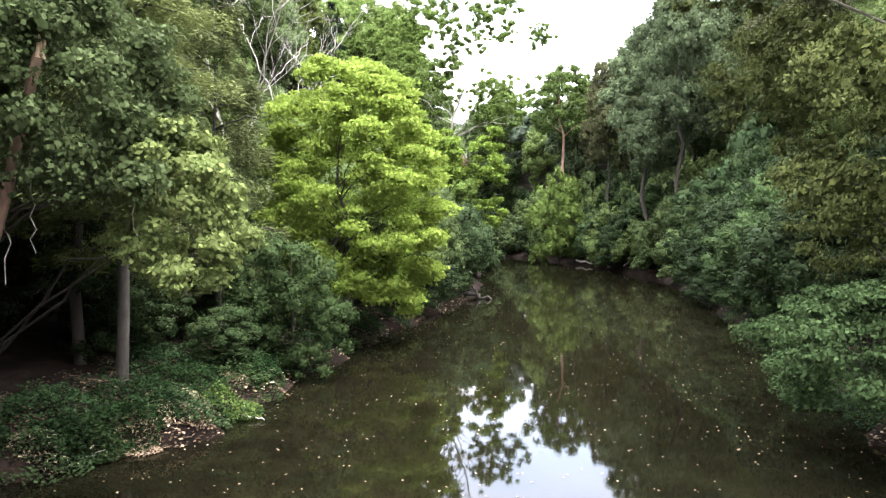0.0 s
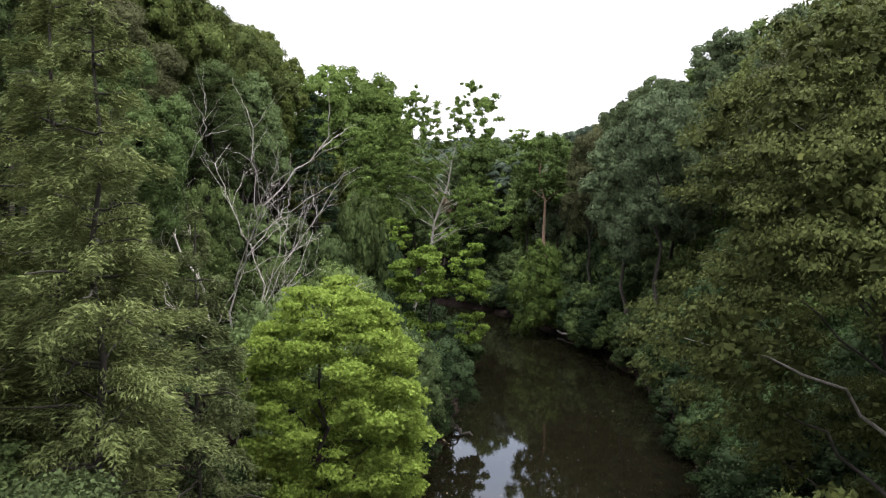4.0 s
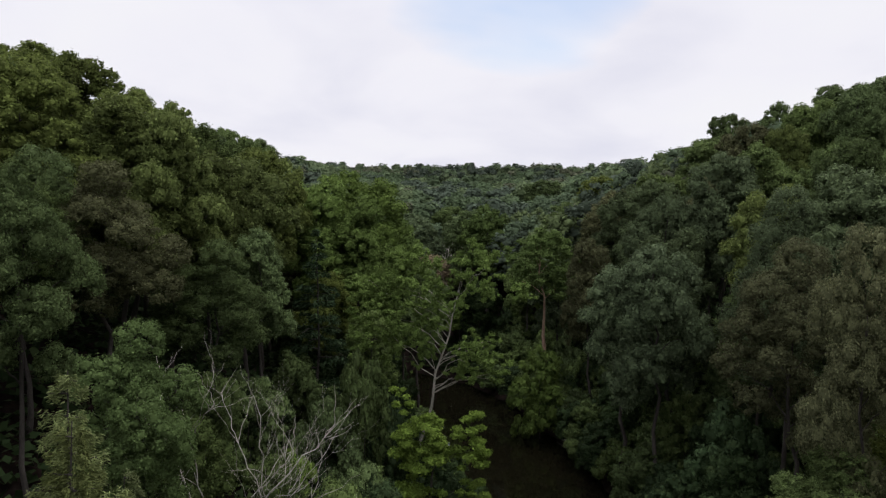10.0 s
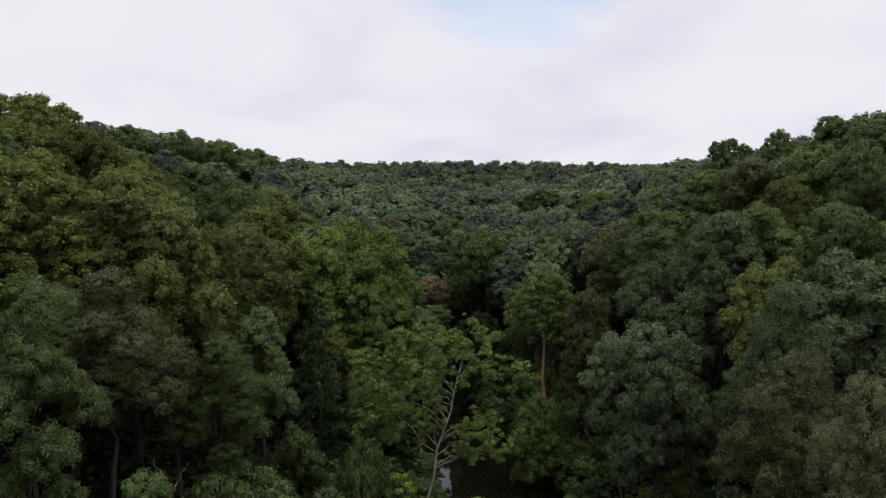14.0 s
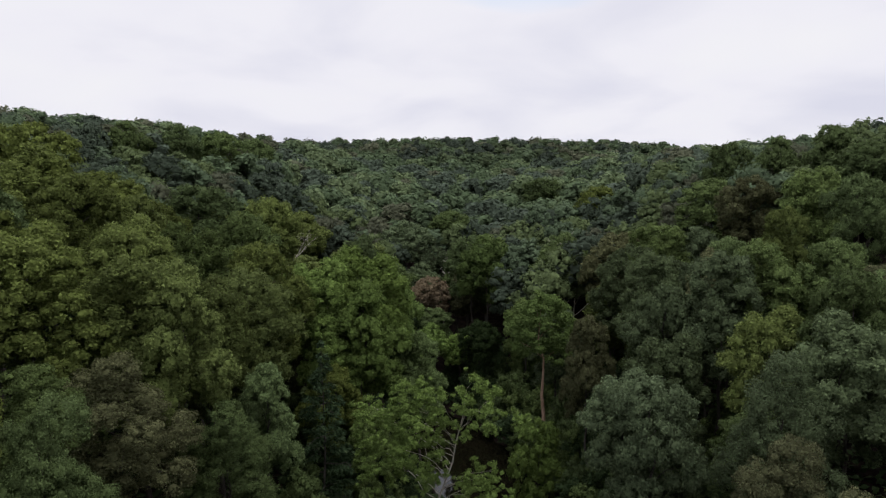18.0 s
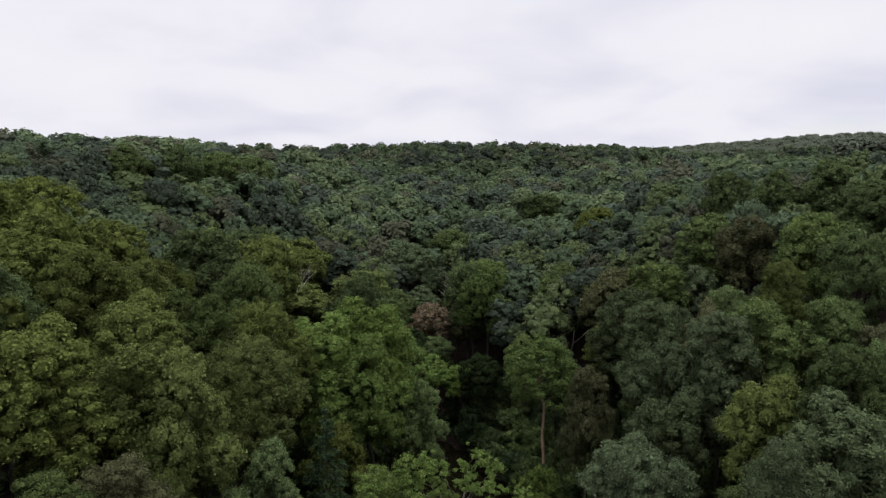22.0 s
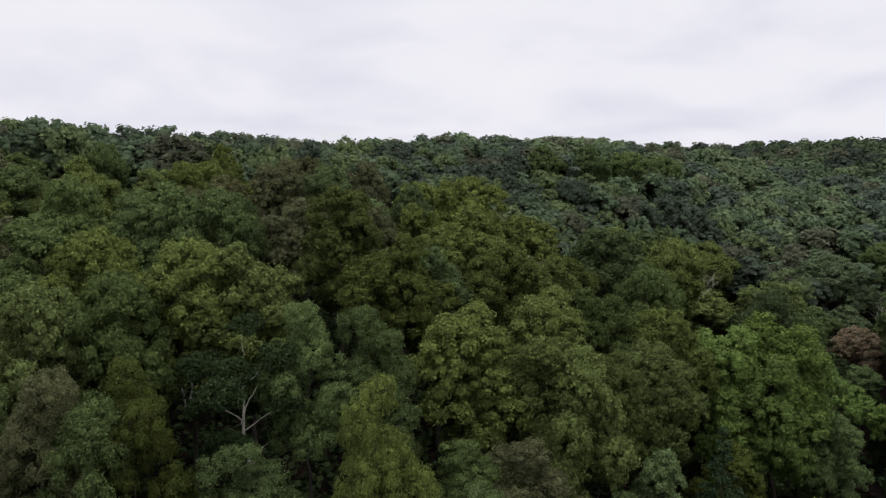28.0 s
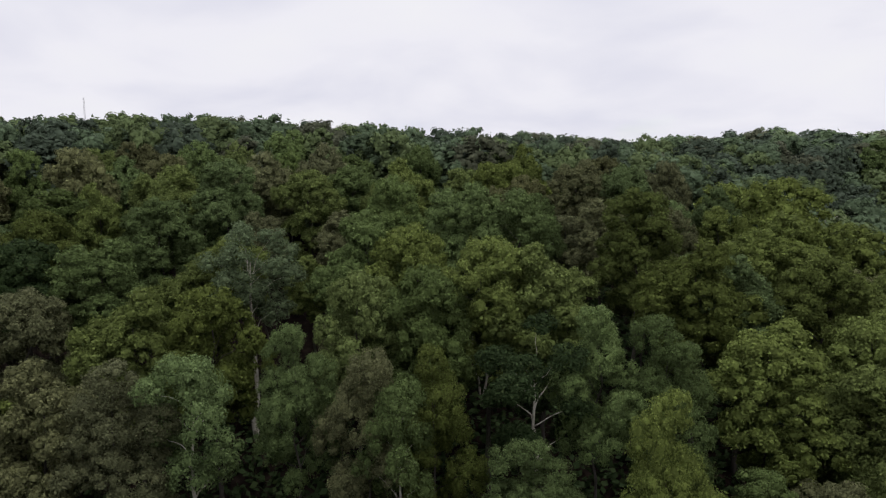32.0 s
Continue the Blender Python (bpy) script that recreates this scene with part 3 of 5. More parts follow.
def lobed_leaves(rng, clumps, count, length, shape=leaf_tris, aspect=0.72, jitter=0.4, core=0.84, loose=0.1, flat=0.85, sparkle=0.75, fine=0.62, dome=0.34):
    """Leaves over the clumps, none buried within a neighbour, and a dense mass of foliage inside each clump."""
    mid = np.array([clumps[:, 0].mean(), clumps[:, 1].mean(), np.percentile(clumps[:, 2], 20)])
    w = clumps[:, 3] ** 2
    tries = int(count * 1.7)
    which = rng.choice(len(clumps), tries, p=w / w.sum())
    c, rr = clumps[which, :3], clumps[which, 3]
    lobe_way = unit(c - clumps[which, 4:7])
    d = unit(unit(rng.normal(size=(tries, 3))) + 0.45 * lobe_way + np.array([0, 0, 0.12]))
    far_out = np.where(rng.uniform(size=tries) < loose, rng.uniform(1.05, 1.45, tries), rng.uniform(0.84, 1.12, tries))
    p = c + d * (rr * far_out)[:, None] * np.array([1, 1, flat])
    good = np.ones(tries, bool)
    for k in range(len(clumps)):
        near = np.linalg.norm(p - clumps[k, :3], axis=1) < 0.78 * clumps[k, 3]
        good &= ~(near & (which != k))
    pick = np.flatnonzero(good)[:count]
    p, d, c, lobe_way = p[pick], d[pick], c[pick], lobe_way[pick]
    n = len(pick)
    scatter_way = rng.normal(size=(n, 3))
    out = unit(c - mid)
    soft = unit(fine * d + 0.42 * lobe_way + dome * out + sparkle * scatter_way)
    v, q = shape(rng, p, unit(d + np.array([0, 0, 0.25]) + jitter * scatter_way), length, aspect)
    q = q[:, ::-1]
    normals = np.repeat(soft, q.shape[1], 0)
    if q.shape[1] == 4:
        q = np.concatenate([q[:, (0, 1, 2)], q[:, (0, 2, 3)]])
    if not core:
        return v, q, normals
    m = len(clumps)
    bulge = rng.uniform(0.82, 1.08, (m, 12, 1))
    cv = clumps[:, None, :3] + ICO_V[None] * bulge * (clumps[:, None, 3:4] * core) * np.array([1, 1, flat])
    cn = unit((fine * ICO_V[None] + 0.42 * unit(clumps[:, :3] - clumps[:, 4:7])[:, None] + dome * unit(clumps[:, :3] - mid)[:, None]).reshape(-1, 3))
    cq = (ICO_F[None] + 12 * np.arange(m)[:, None, None]).reshape(-1, 3)
    vs, qs = join([(v, q), (cv.reshape(-1, 3), cq)])
    return vs, qs.astype(np.int32), np.concatenate([normals, cn])


def crown_kind(key, seed, height, radius, low, count, length, lobes=14, subs=12, size=0.42, top=0.58, limbs=8, thick=0.36, bark=None, shape=leaf_tris, ragged=0.15, loose=0.1, clump=0.40, under=-0.5, core=0.84):
    rng = np.random.default_rng(seed)
    b = lobes_of(rng, radius, low, height, lobes, top, size, ragged)
    v, f, soft = lobed_leaves(rng, sub_clumps(rng, b, subs, clump, under), count, length, shape, 0.72, 0.4, core, loose)
    CROWNS[key] = (mesh_of("trunk", *join(trunk_pieces(rng, height, thick, b, limbs)), bark or BARK, True), leafy("crown", (v, f, soft), LEAF["tulip"]), float(np.percentile(v[:, 2], 99.6)), float(np.percentile(np.hypot(v[:, 0], v[:, 1]), 96)))


for variant in range(5):
    crown_kind(("near", variant), 10 + variant, 28, 5.4, 10 + variant, 38000, 0.19, 15 + variant, 24, 0.40 - 0.01 * variant, 0.50 + 0.03 * variant, 12, 0.30, shape=leaf_quads, ragged=0.28, loose=0.16, clump=0.29, core=0.66)
for variant in range(5):
    crown_kind(("mid", variant), 20 + variant, 28, 5.6, 9.5 + variant, 20000, 0.29, 14 + variant, 20, 0.42 - 0.01 * variant, 0.50 + 0.03 * variant, 8, 0.32, ragged=0.22, loose=0.14, clump=0.31, core=0.8)
for variant in range(5):
    crown_kind(("back", variant), 30 + variant, 28, 5.8, 11 + variant, 9500, 0.42, 12 + variant, 14, 0.44, 0.52, 4, 0.34, ragged=0.18, loose=0.12, clump=0.35)
for variant in range(5):
    crown_kind(("open", variant), 70 + variant, 28, 5.2, 13 + 0.5 * variant, 15000, 0.24, 12 + variant, 9, 0.30, 0.5, 16, 0.36, bark=PALE_BARK, shape=leaf_quads, ragged=0.3, loose=0.25, clump=0.46, core=0.6)
for variant in range(4):
    crown_kind(("bush", variant), 50 + variant, 9, 3.6, -0.3, 9000, 0.20, 13, 12, 0.42, 0.62, 6, 0.10, ragged=0.2, shape=leaf_quads, clump=0.36, core=0.72)
    crown_kind(("far bush", variant), 60 + variant, 9, 3.6, -0.3, 4600, 0.30, 11, 10, 0.44, 0.62, 4, 0.10, ragged=0.2, clump=0.36)

TREE_WORDS = {
    "tulip": ("tulip_tree", "tall broadleaf tree with yellow-green rounded crown on the slope"),
    "oak": ("oak_tree", "broad dark green oak crown in the wooded hillside"),
    "grey": ("grey_green_tree", "broadleaf tree with dull grey-green crown above the river"),
    "olive": ("olive_tinged_tree", "broadleaf tree with olive-brown tinged crown in the woods"),
    "deep": ("beech_tree", "deep green broadleaf tree standing in the river woods"),
    "fresh": ("fresh_green_tree", "broadleaf tree with fresh bright green leaves"),
    "sycamore": ("bright_green_tree", "tall broad tree with bright green rounded crown"),
    "rust": ("browning_tree", "broadleaf tree with rusty browning leaves"),
    "willow": ("riverside_tree", "olive-green small-leaved tree leaning over the river bank"),
}


def wood(tint, x, y, top, radius, level=None, variant=None, rng=random.Random(5)):
    """One tree of the woods: its foot on the ground, its top at the given height."""
    away = math.hypot(x, y)
    level = level or ("near" if away < 72 else "mid" if away < 125 else "back")
    variant = rng.randrange(5) if variant is None else variant
    trunk_me, crown_me, h0, r0 = CROWNS[(level, variant)]
    z = float(ground_height(x, y))
    name, words = TREE_WORDS[tint]
    tree = tagged(new(name), words, "tree", "trees of the river woods")
    sxy, sz = radius / r0, (top - z) / h0
    tree.matrix_basis = Matrix.Translation((x, y, z)) @ Matrix.Rotation(rng.uniform(0, 6.28), 4, "Z") @ Matrix.Diagonal((sxy, sxy, sz, 1))
    part("trunk", trunk_me, tree)
    part("crown", crown_me, tree, "", None, LEAF[tint])
    PLACED.append((x, y, radius))
    return tree


PLACED = []


def shrub(tint, x, y, top, radius, rng=random.Random(6), base=None, label="leafy shrub growing out over the river bank"):
    trunk_me, crown_me, h0, r0 = CROWNS[("bush" if y < 62 else "far bush", rng.randrange(4))]
    z = float(ground_height(x, y)) if base is None else base
    ob = tagged(new("riverside_shrub"), label, "shrub", "shrubs along the banks")
    ob.matrix_basis = Matrix.Translation((x, y, max(z, -0.2))) @ Matrix.Rotation(rng.uniform(0, 6.28), 4, "Z") @ Matrix.Diagonal((radius / r0, radius / r0, (top - z) / h0, 1))
    part("stem", trunk_me, ob)
    part("crown", crown_me, ob, "", None, LEAF[tint])
    return ob


def hero_tree(name, label, x, y, height, blobs, count, length, leaf, bark, thick, limbs=12, lean=(0, 0), seed=1, aspect=0.6, squash=0.7, under=0.4, droop=0.0, fill=0.12, jitter=0.75, start=0.2, footing=None, pale_limbs=False, lobes=None):
    """A tree seen from near: trunk, each limb and the crown as parts."""
    rng = np.random.default_rng(seed)
    z = float(ground_height(x, y)) if footing is None else footing
    tree = tagged(new(name), label, "tree", "trees by the river")
    tree.matrix_basis = Matrix.Translation((x, y, z))
    b = np.array(lobes if lobes is not None else blobs, float)
    pieces = trunk_pieces(rng, height, thick, b, limbs, lean, start)
    part("trunk", mesh_of("trunk", *pieces[0], bark, True), tree)
    for i, (v, q) in enumerate(pieces[1:]):
        part("limb", mesh_of("limb", v, q, DEAD_WOOD if pale_limbs and i % 6 == 0 else bark, True), tree)
    if lobes is None:
        part("crown", mesh_of("crown", *clump_leaves(rng, b, count, length, aspect, squash, under, jitter, fill, droop)[:2], LEAF[leaf]), tree)
    else:
        outer = sub_clumps(rng, b, 18, 0.32, -0.8)
        inside = sub_clumps(rng, b * np.array([0.85, 0.85, 1, 0.6]), 8, 0.5, -0.8)
        part("crown", mesh_of("crown", *join([clump_leaves(rng, outer[:, :4], count, length, aspect, squash, under, jitter, fill, droop)[:2], clump_leaves(rng, inside[:, :4], count // 8, length * 2.4, 0.7, core=0.0)[:2]]), LEAF[leaf]), tree)
    PLACED.append((x, y, 3.0))
    return tree


def blobs_for(seed, radius, low, high, count, size, top=0.6, shift=(0, 0), even=0.35):
    b = round_blobs(np.random.default_rng(seed), radius, low, high, count, size, top, even)
    floor_z, roof_z = (b[:, 2] - 0.6 * b[:, 3]).min(), (b[:, 2] + 0.6 * b[:, 3]).max()
    b[:, 2] = low + (b[:, 2] - floor_z) * (high - low) / (roof_z - floor_z)
    b[:, 0] += shift[0]
    b[:, 1] += shift[1]
    return b


hero_tree("lime_maple", "young maple with lime-green leaves hanging over the river", -5.5, 36.5, 13.4, blobs_for(3, 5.0, 0.5, 13.5, 220, 0.16, 0.5, (1.1, -1.3), 0.7), 66000, 0.175, "lime", BARK, 0.16, 16, (0.3, -0.3), 3, 0.75, 0.5, droop=0.15)
ELDER = np.concatenate([
    blobs_for(4, 3.0, 8.4, 14.0, 34, 0.27, 0.6, (-0.4, -1.0)),
    blobs_for(41, 2.1, 8.6, 14.2, 22, 0.30, 0.6, (4.1, -1.2)),
    blobs_for(42, 3.4, 0.6, 7.6, 40, 0.26, 0.6, (-1.6, -1.0)),
    blobs_for(43, 1.7, 4.4, 7.8, 14, 0.32, 0.6, (4.2, -1.6)),
    blobs_for(44, 1.2, 13.4, 16.6, 9, 0.36, 0.6, (-2.6, -0.8))])
SYCAMORE = np.concatenate([
    blobs_for(6, 3.8, 19.0, 30.0, 34, 0.27, 0.5, (2.0, -1.6)),
    blobs_for(61, 3.4, 22.7, 30.4, 22, 0.28, 0.6, (8.0, -2.4)),
    blobs_for(62, 3.3, 14.7, 20.0, 22, 0.29, 0.6, (8.2, -3.0)),
    blobs_for(63, 1.5, 23.2, 25.2, 8, 0.38, 0.6, (12.9, -2.0)),
    blobs_for(64, 3.6, 16.0, 27.0, 38, 0.29, 0.5, (-2.4, 0.0)),
    blobs_for(65, 2.0, 16.0, 21.0, 10, 0.38, 0.5, (2.8, -1.0))])


def spray(blobs, seed, pieces=6, spread=0.55):
    """Each clump broken up into small loose tufts."""
    rng = np.random.default_rng(seed)
    tufts = np.repeat(blobs, pieces, 0)
    tufts[:, :3] += rng.normal(size=(len(tufts), 3)) * tufts[:, 3:4] * spread
    tufts[:, 3] *= rng.uniform(0.3, 0.55, len(tufts))
    return tufts


SYCAMORE = spray(SYCAMORE, 66)
hero_tree("box_elder", "yellow-green tree on the bank with rounded drooping crown", 0.2, 68.5, 14.6, ELDER, 26000, 0.26, "fresh", BARK, 0.2, 12, (0.4, 0), 4, 0.75, 0.55)
over_lobes = lobes_of(np.random.default_rng(5), 8.0, 1.5, 23.0, 52, 0.40, 0.24, 0.32)
over_lobes[:, :2] *= np.interp(over_lobes[:, 2:3], (2, 12, 22), (0.85, 0.94, 0.55))
over_lobes[:, :2] += (-0.4, -0.8)
hero_tree("overhanging_tree", "olive-green small-leaved tree spreading pale limbs over the water", 15.0, 21.3, 23, (), 170000, 0.115, "willow", BARK, 0.22, 34, (-1.0, -1.0), 5, 0.55, 0.6, droop=0.8, fill=0.25, pale_limbs=True, lobes=over_lobes)
hero_tree("sycamore", "open-crowned sycamore with pale crooked limbs", -2.8, 77, 29.8, SYCAMORE, 40000, 0.25, "sycamore", PALE_BARK, 0.24, 30, (6.5, -2.0), 6, fill=0.75, under=0.8, start=0.78)
hero_tree("tall_pine", "tall tree with bare reddish trunk and high crown", 20.6, 119, 31.5, blobs_for(7, 6.4, 19.5, 31.5, 150, 0.15, 0.5, (-0.8, 0)), 19000, 0.38, "sycamore", PINE_BARK, 0.46, 8, (-1.2, 0), 7, start=0.55, fill=0.6)
hero_tree("bank_maple", "bushy green maple sapling leaning out over the water", 12.0, 18.0, 4.2, blobs_for(8, 3.6, 0.4, 4.1, 70, 0.19, 0.6, (-1.5, -0.8)), 22000, 0.11, "maple", BARK, 0.07, 10, (-1.0, -0.5), 8, 0.7, 0.4, droop=0.3)
hero_tree("vine_draped_tree", "tree smothered in pale green vine leaves at the water's edge", -11.6, 16.2, 10, blobs_for(9, 3.3, 5.2, 10.4, 80, 0.20, 0.5, (3.4, -1.4)), 30000, 0.12, "vine", BARK, 0.16, 10, (0.2, 0.0), 9, 0.8, 0.7, droop=0.5)
hero_tree("vine_draped_tree", "small tree with hanging bright vine leaves over the dark bank", -13.4, 21.0, 8, blobs_for(10, 1.55, 2.9, 6.7, 36, 0.24, 0.5, (7.8, -6.0)), 10000, 0.115, "pale_vine", BARK, 0.10, 3, (0.6, -0.5), 10, 0.8, 0.8, droop=0.7)


def pine(x, y, height, seed, count=26000, radius=4.2, low=3.0, leaf="needle", length=0.40, whorls=17, name="white_pine", label="feathery yellow-green pine with dark straight trunk"):
    """A pine: a straight trunk, whorls of near-level boughs, needle sprays along each."""
    rng = np.random.default_rng(seed)
    z = float(ground_height(x, y))
    tree = tagged(new(name), label, "tree", "pines on the bank")
    tree.matrix_basis = Matrix.Translation((x, y, z))
    part("trunk", mesh_of("trunk", *tube(limb_path(rng, (0, 0, -0.5), (0, 0, height), 9, 0.004), np.linspace(height * 0.0085, 0.02, 9), 8), BARK, True), tree)
    ps, al = [], []
    boughs = []
    for w in range(whorls):
        s = (w + 0.5) / whorls
        zb = low + (height - low) * s + rng.uniform(-0.3, 0.3)
        reach = radius * (1 - s) ** 0.75 * (0.55 + 0.45 * min(1, s * 5)) + 0.35
        for _ in range(6):
            ang, r = rng.uniform(0, 6.28), reach * rng.uniform(0.65, 1.15)
            tip = np.array([math.cos(ang) * r, math.sin(ang) * r, zb + r * rng.uniform(-0.15, 0.22)])
            boughs.append((np.array([0, 0, zb]), tip, r))
    total = sum(b[2] for b in boughs)
    for i, (a, t, r) in enumerate(boughs):
        path = limb_path(rng, a, t, 5, 0.03, 0.06)
        if i % 3 == 0:
            part("limb", mesh_of("limb", *tube(path, np.linspace(0.05, 0.012, 5) * (0.6 + r / 4), 5), BARK, True), tree)
        k = max(30, int(count * r / total))
        s = rng.uniform(0.22, 1.05, k) ** 0.8
        q = a + (t - a) * s[:, None]
        side = np.cross(t - a, (0, 0, 1.0))
        side /= np.linalg.norm(side) + 1e-6
        off = rng.normal(size=k) * 0.20 * r * (1.25 - s)
        q = q + side * off[:, None] + np.stack([0 * s, 0 * s, rng.normal(size=k) * 0.16 - np.abs(off) * 0.4 - 0.12 * r * s * s], 1)
        ps.append(q)
        al.append(unit((t - a) / r * 0.8 + side * np.sign(off)[:, None] * 0.7 + rng.normal(size=(k, 3)) * 0.35 + np.array([0, 0, -0.25])))
    p, along = np.concatenate(ps), np.concatenate(al)
    normal = unit(rng.normal(size=p.shape) * 0.7 + np.array([0, 0, 1.0]))
    part("crown", mesh_of("crown", *leaf_quads(rng, p, normal, length, 0.2, along), LEAF[leaf]), tree)
    PLACED.append((x, y, 3.0))
    return tree


pine(-9.6, 21.2, 23.5, 21, 60000, 3.5, 5.2, "needle", 0.23, 32)
pine(-12.0, 23.6, 25.0, 22, 52000, 3.6, 3.5, "needle", 0.24, 32)
pine(-14.8, 20.5, 24.5, 23, 36000, 3.6, 3.5, "needle", 0.26, 28)
pine(-14.2, 27.8, 25.5, 27, 48000, 3.8, 3.0, "needle", 0.25, 32)
pine(-9.2, 29.0, 16.0, 24, 28000, 3.0, 2.0, "needle", 0.25, 24)
pine(-13.4, 31.0, 20.0, 26, 30000, 3.4, 3.0, "needle", 0.26, 26)
pine(-13.2, 86.0, 26.5, 25, 9000, 4.4, 4.0, "hemlock", 0.7, 18, "hemlock", "dark conical hemlock with layered drooping boughs")


def dead_tree(x, y, height, spread, seed, stems=2, name="dead_tree", label="bare grey dead tree with forked leafless limbs", thick=0.125, turn=0.3):
    """A leafless tree: bare stems, forked again and again into rising limbs and twigs."""
    rng = np.random.default_rng(seed)
    z = float(ground_height(x, y))
    tree = tagged(new(name), label, "dead tree", "dead trees")
    tree.matrix_basis = Matrix.Translation((x, y, z))

    def fork(a, way, size, r, depth, pieces):
        path = limb_path(rng, a, a + way * size, 7, 0.02)
        pieces.append(tube(path, r * np.linspace(1, 0.62 if depth else 0.3, 7), 6 if r > 0.05 else 4))
        if depth == 0:
            return
        count = 5 if depth == 1 else 4
        for i in range(count):
            out = rng.normal(size=3) * np.array([1, 1, 0.35])
            out -= way * float(out @ way)
            out /= np.linalg.norm(out) + 1e-6
            nw = way * 0.85 + out * rng.uniform(0.4, 1.05) + np.array([0, 0, 0.2])
            nw /= np.linalg.norm(nw)
            at = 6 if i == 0 else int(rng.integers(3, 7))
            fork(path[at], nw, size * rng.uniform(0.50, 0.72), r * (0.66 if i == 0 else 0.42), depth - 1, pieces)

    for s in range(stems):
        ang = turn + s * 6.28 / stems
        way = np.array([math.cos(ang) * spread, math.sin(ang) * spread, 1.0])
        way /= np.linalg.norm(way)
        pieces = []
        fork(np.array([math.cos(ang) * 0.2, math.sin(ang) * 0.2, -0.4]), way, height * 0.42, thick * (1 - 0.2 * s), 3, pieces)
        part("trunk" if s == 0 else "stem", mesh_of("trunk", *join(pieces), DEAD_WOOD, True), tree)
    return tree


dead_tree(-12.3, 46.5, 25.5, 0.20, 31, 3, turn=2.9, thick=0.115)
dead_tree(-9.4, 49.0, 15.5, 0.22, 32, 2, thick=0.1)
dead_tree(5.0, 206.0, 34.0 - float(ground_height(5.0, 206.0)), 0.06, 33, 1, thick=0.3)

for x0, y0, top, seed in ((-35.9, 150.8, 50.0, 34), (-78.8, 142.3, 61.0, 35), (35.7, 173.0, 43.5, 36), (-74.7, 60.9, 58.0, 37)):
    dead_tree(x0, y0, top - float(ground_height(x0, y0)), 0.12, seed, 2, label="bare grey dead tree standing among leafy crowns", thick=0.2)

# trees told apart on the slopes
wood("sycamore", -17.5, 42.5, 27.0, 4.4)
wood("oak", -19.5, 65.5, 31.5, 5.2)
wood("olive", -26.5, 59.0, 38.0, 6.2)
wood("oak", -31.5, 56.0, 38.0, 5.4)
wood("tulip", -29.0, 70.5, 45.0, 6.5)
wood("tulip", -37.0, 65.5, 48.5, 6.2)
wood("tulip", -22.5, 88.0, 41.0, 6.5)
wood("tulip", -23.0, 98.0, 43.2, 6.5)
wood("sycamore", -10.0, 104.0, 37.0, 6.5)
wood("sycamore", -9.5, 111.0, 41.0, 7.5)
wood("sycamore", -16.5, 106.0, 40.0, 7.0)
wood("oak", -13.0, 142.0, 40.0, 8.0)
wood("oak", -42.0, 133.0, 50.5, 8.0)
wood("tulip", -52.0, 93.0, 56.5, 7.5)
wood("tulip", -60.0, 111.0, 60.5, 7.5)
wood("grey", 24.5, 75.0, 30.5, 5.5)
wood("grey", 24.0, 85.0, 28.5, 5.5)
wood("grey", 31.0, 89.0, 32.0, 6.0)
wood("grey", 39.5, 93.0, 41.8, 6.5)
wood("oak", 46.0, 95.5, 43.5, 6.5)
wood("grey", 42.0, 69.0, 38.5, 6.0)
wood("grey", 33.0, 63.5, 36.0, 6.0)
wood("olive", 29.0, 54.5, 31.5, 5.8)
wood("grey", 37.0, 125.5, 39.5, 7.0)
wood("oak", 45.0, 136.5, 42.5, 7.0)
wood("grey", 36.2, 111.8, 39.5, 6.5)
wood("oak", 69.0, 123.0, 53.0, 7.0)
wood("oak", 81.0, 128.0, 58.5, 7.0)
wood("sycamore", 14.5, 167.0, 37.5, 7.0)
wood("oak", 11.5, 177.0, 36.5, 6.5)
wood("tulip", -30.3, 178.8, 31.6, 8.5)
wood("tulip", -16.2, 180.8, 34.7, 8.5)
wood("tulip", -54.5, 121.7, 53.0, 8.0)
wood("tulip", -39.6, 102.6, 49.0, 5.8)
wood("tulip", -53.4, 178.3, 46.0, 8.5)
wood("oak", -45.8, 187.0, 45.3, 8.5)
wood("tulip", -34.1, 195.3, 41.6, 8.5)
wood("oak", 16.8, 194.9, 34.9, 8.5)
wood("oak", 33.2, 167.6, 38.0, 7.5)
wood("olive", 39.4, 145.5, 40.0, 7.2)
wood("olive", 43.4, 107.2, 40.8, 4.0)
wood("tulip", 39.8, 80.6, 37.1, 5.6)
wood("oak", 46.8, 76.0, 42.0, 5.3)
wood("olive", 24.8, 107.4, 30.3, 4.5)
wood("tulip", 53.6, 104.6, 47.1, 4.7)
wood("oak", 59.8, 147.3, 50.9, 7.3)
wood("olive", 61.1, 132.2, 51.6, 6.5)
wood("oak", 64.0, 116.2, 53.3, 5.3)
wood("oak", 62.2, 101.0, 52.3, 5.0)
wood("tulip", 52.9, 214.6, 47.6, 8.5)
wood("oak", 43.8, 262.5, 49.5, 8.5)
wood("oak", 9.4, 238.0, 39.2, 8.5)
wood("grey", -5.4, 221.1, 37.2, 8.5)
wood("olive", -55.9, 31.8, 47.8, 5.0)
wood("oak", -51.3, 31.9, 46.2, 4.2, "open")
wood("tulip", -52.3, 36.2, 48.1, 4.4)
wood("deep", -48.9, 45.4, 49.9, 6.2, "open")
wood("oak", -45.7, 50.8, 50.7, 5.0)
wood("oak", -41.3, 55.5, 49.7, 5.0)
wood("tulip", -47.5, 69.0, 55.2, 6.4)
wood("tulip", -59.7, 74.4, 60.1, 6.4)
wood("tulip", -61.3, 50.8, 55.8, 6.4)
wood("tulip", -71.4, 47.5, 56.8, 5.9)
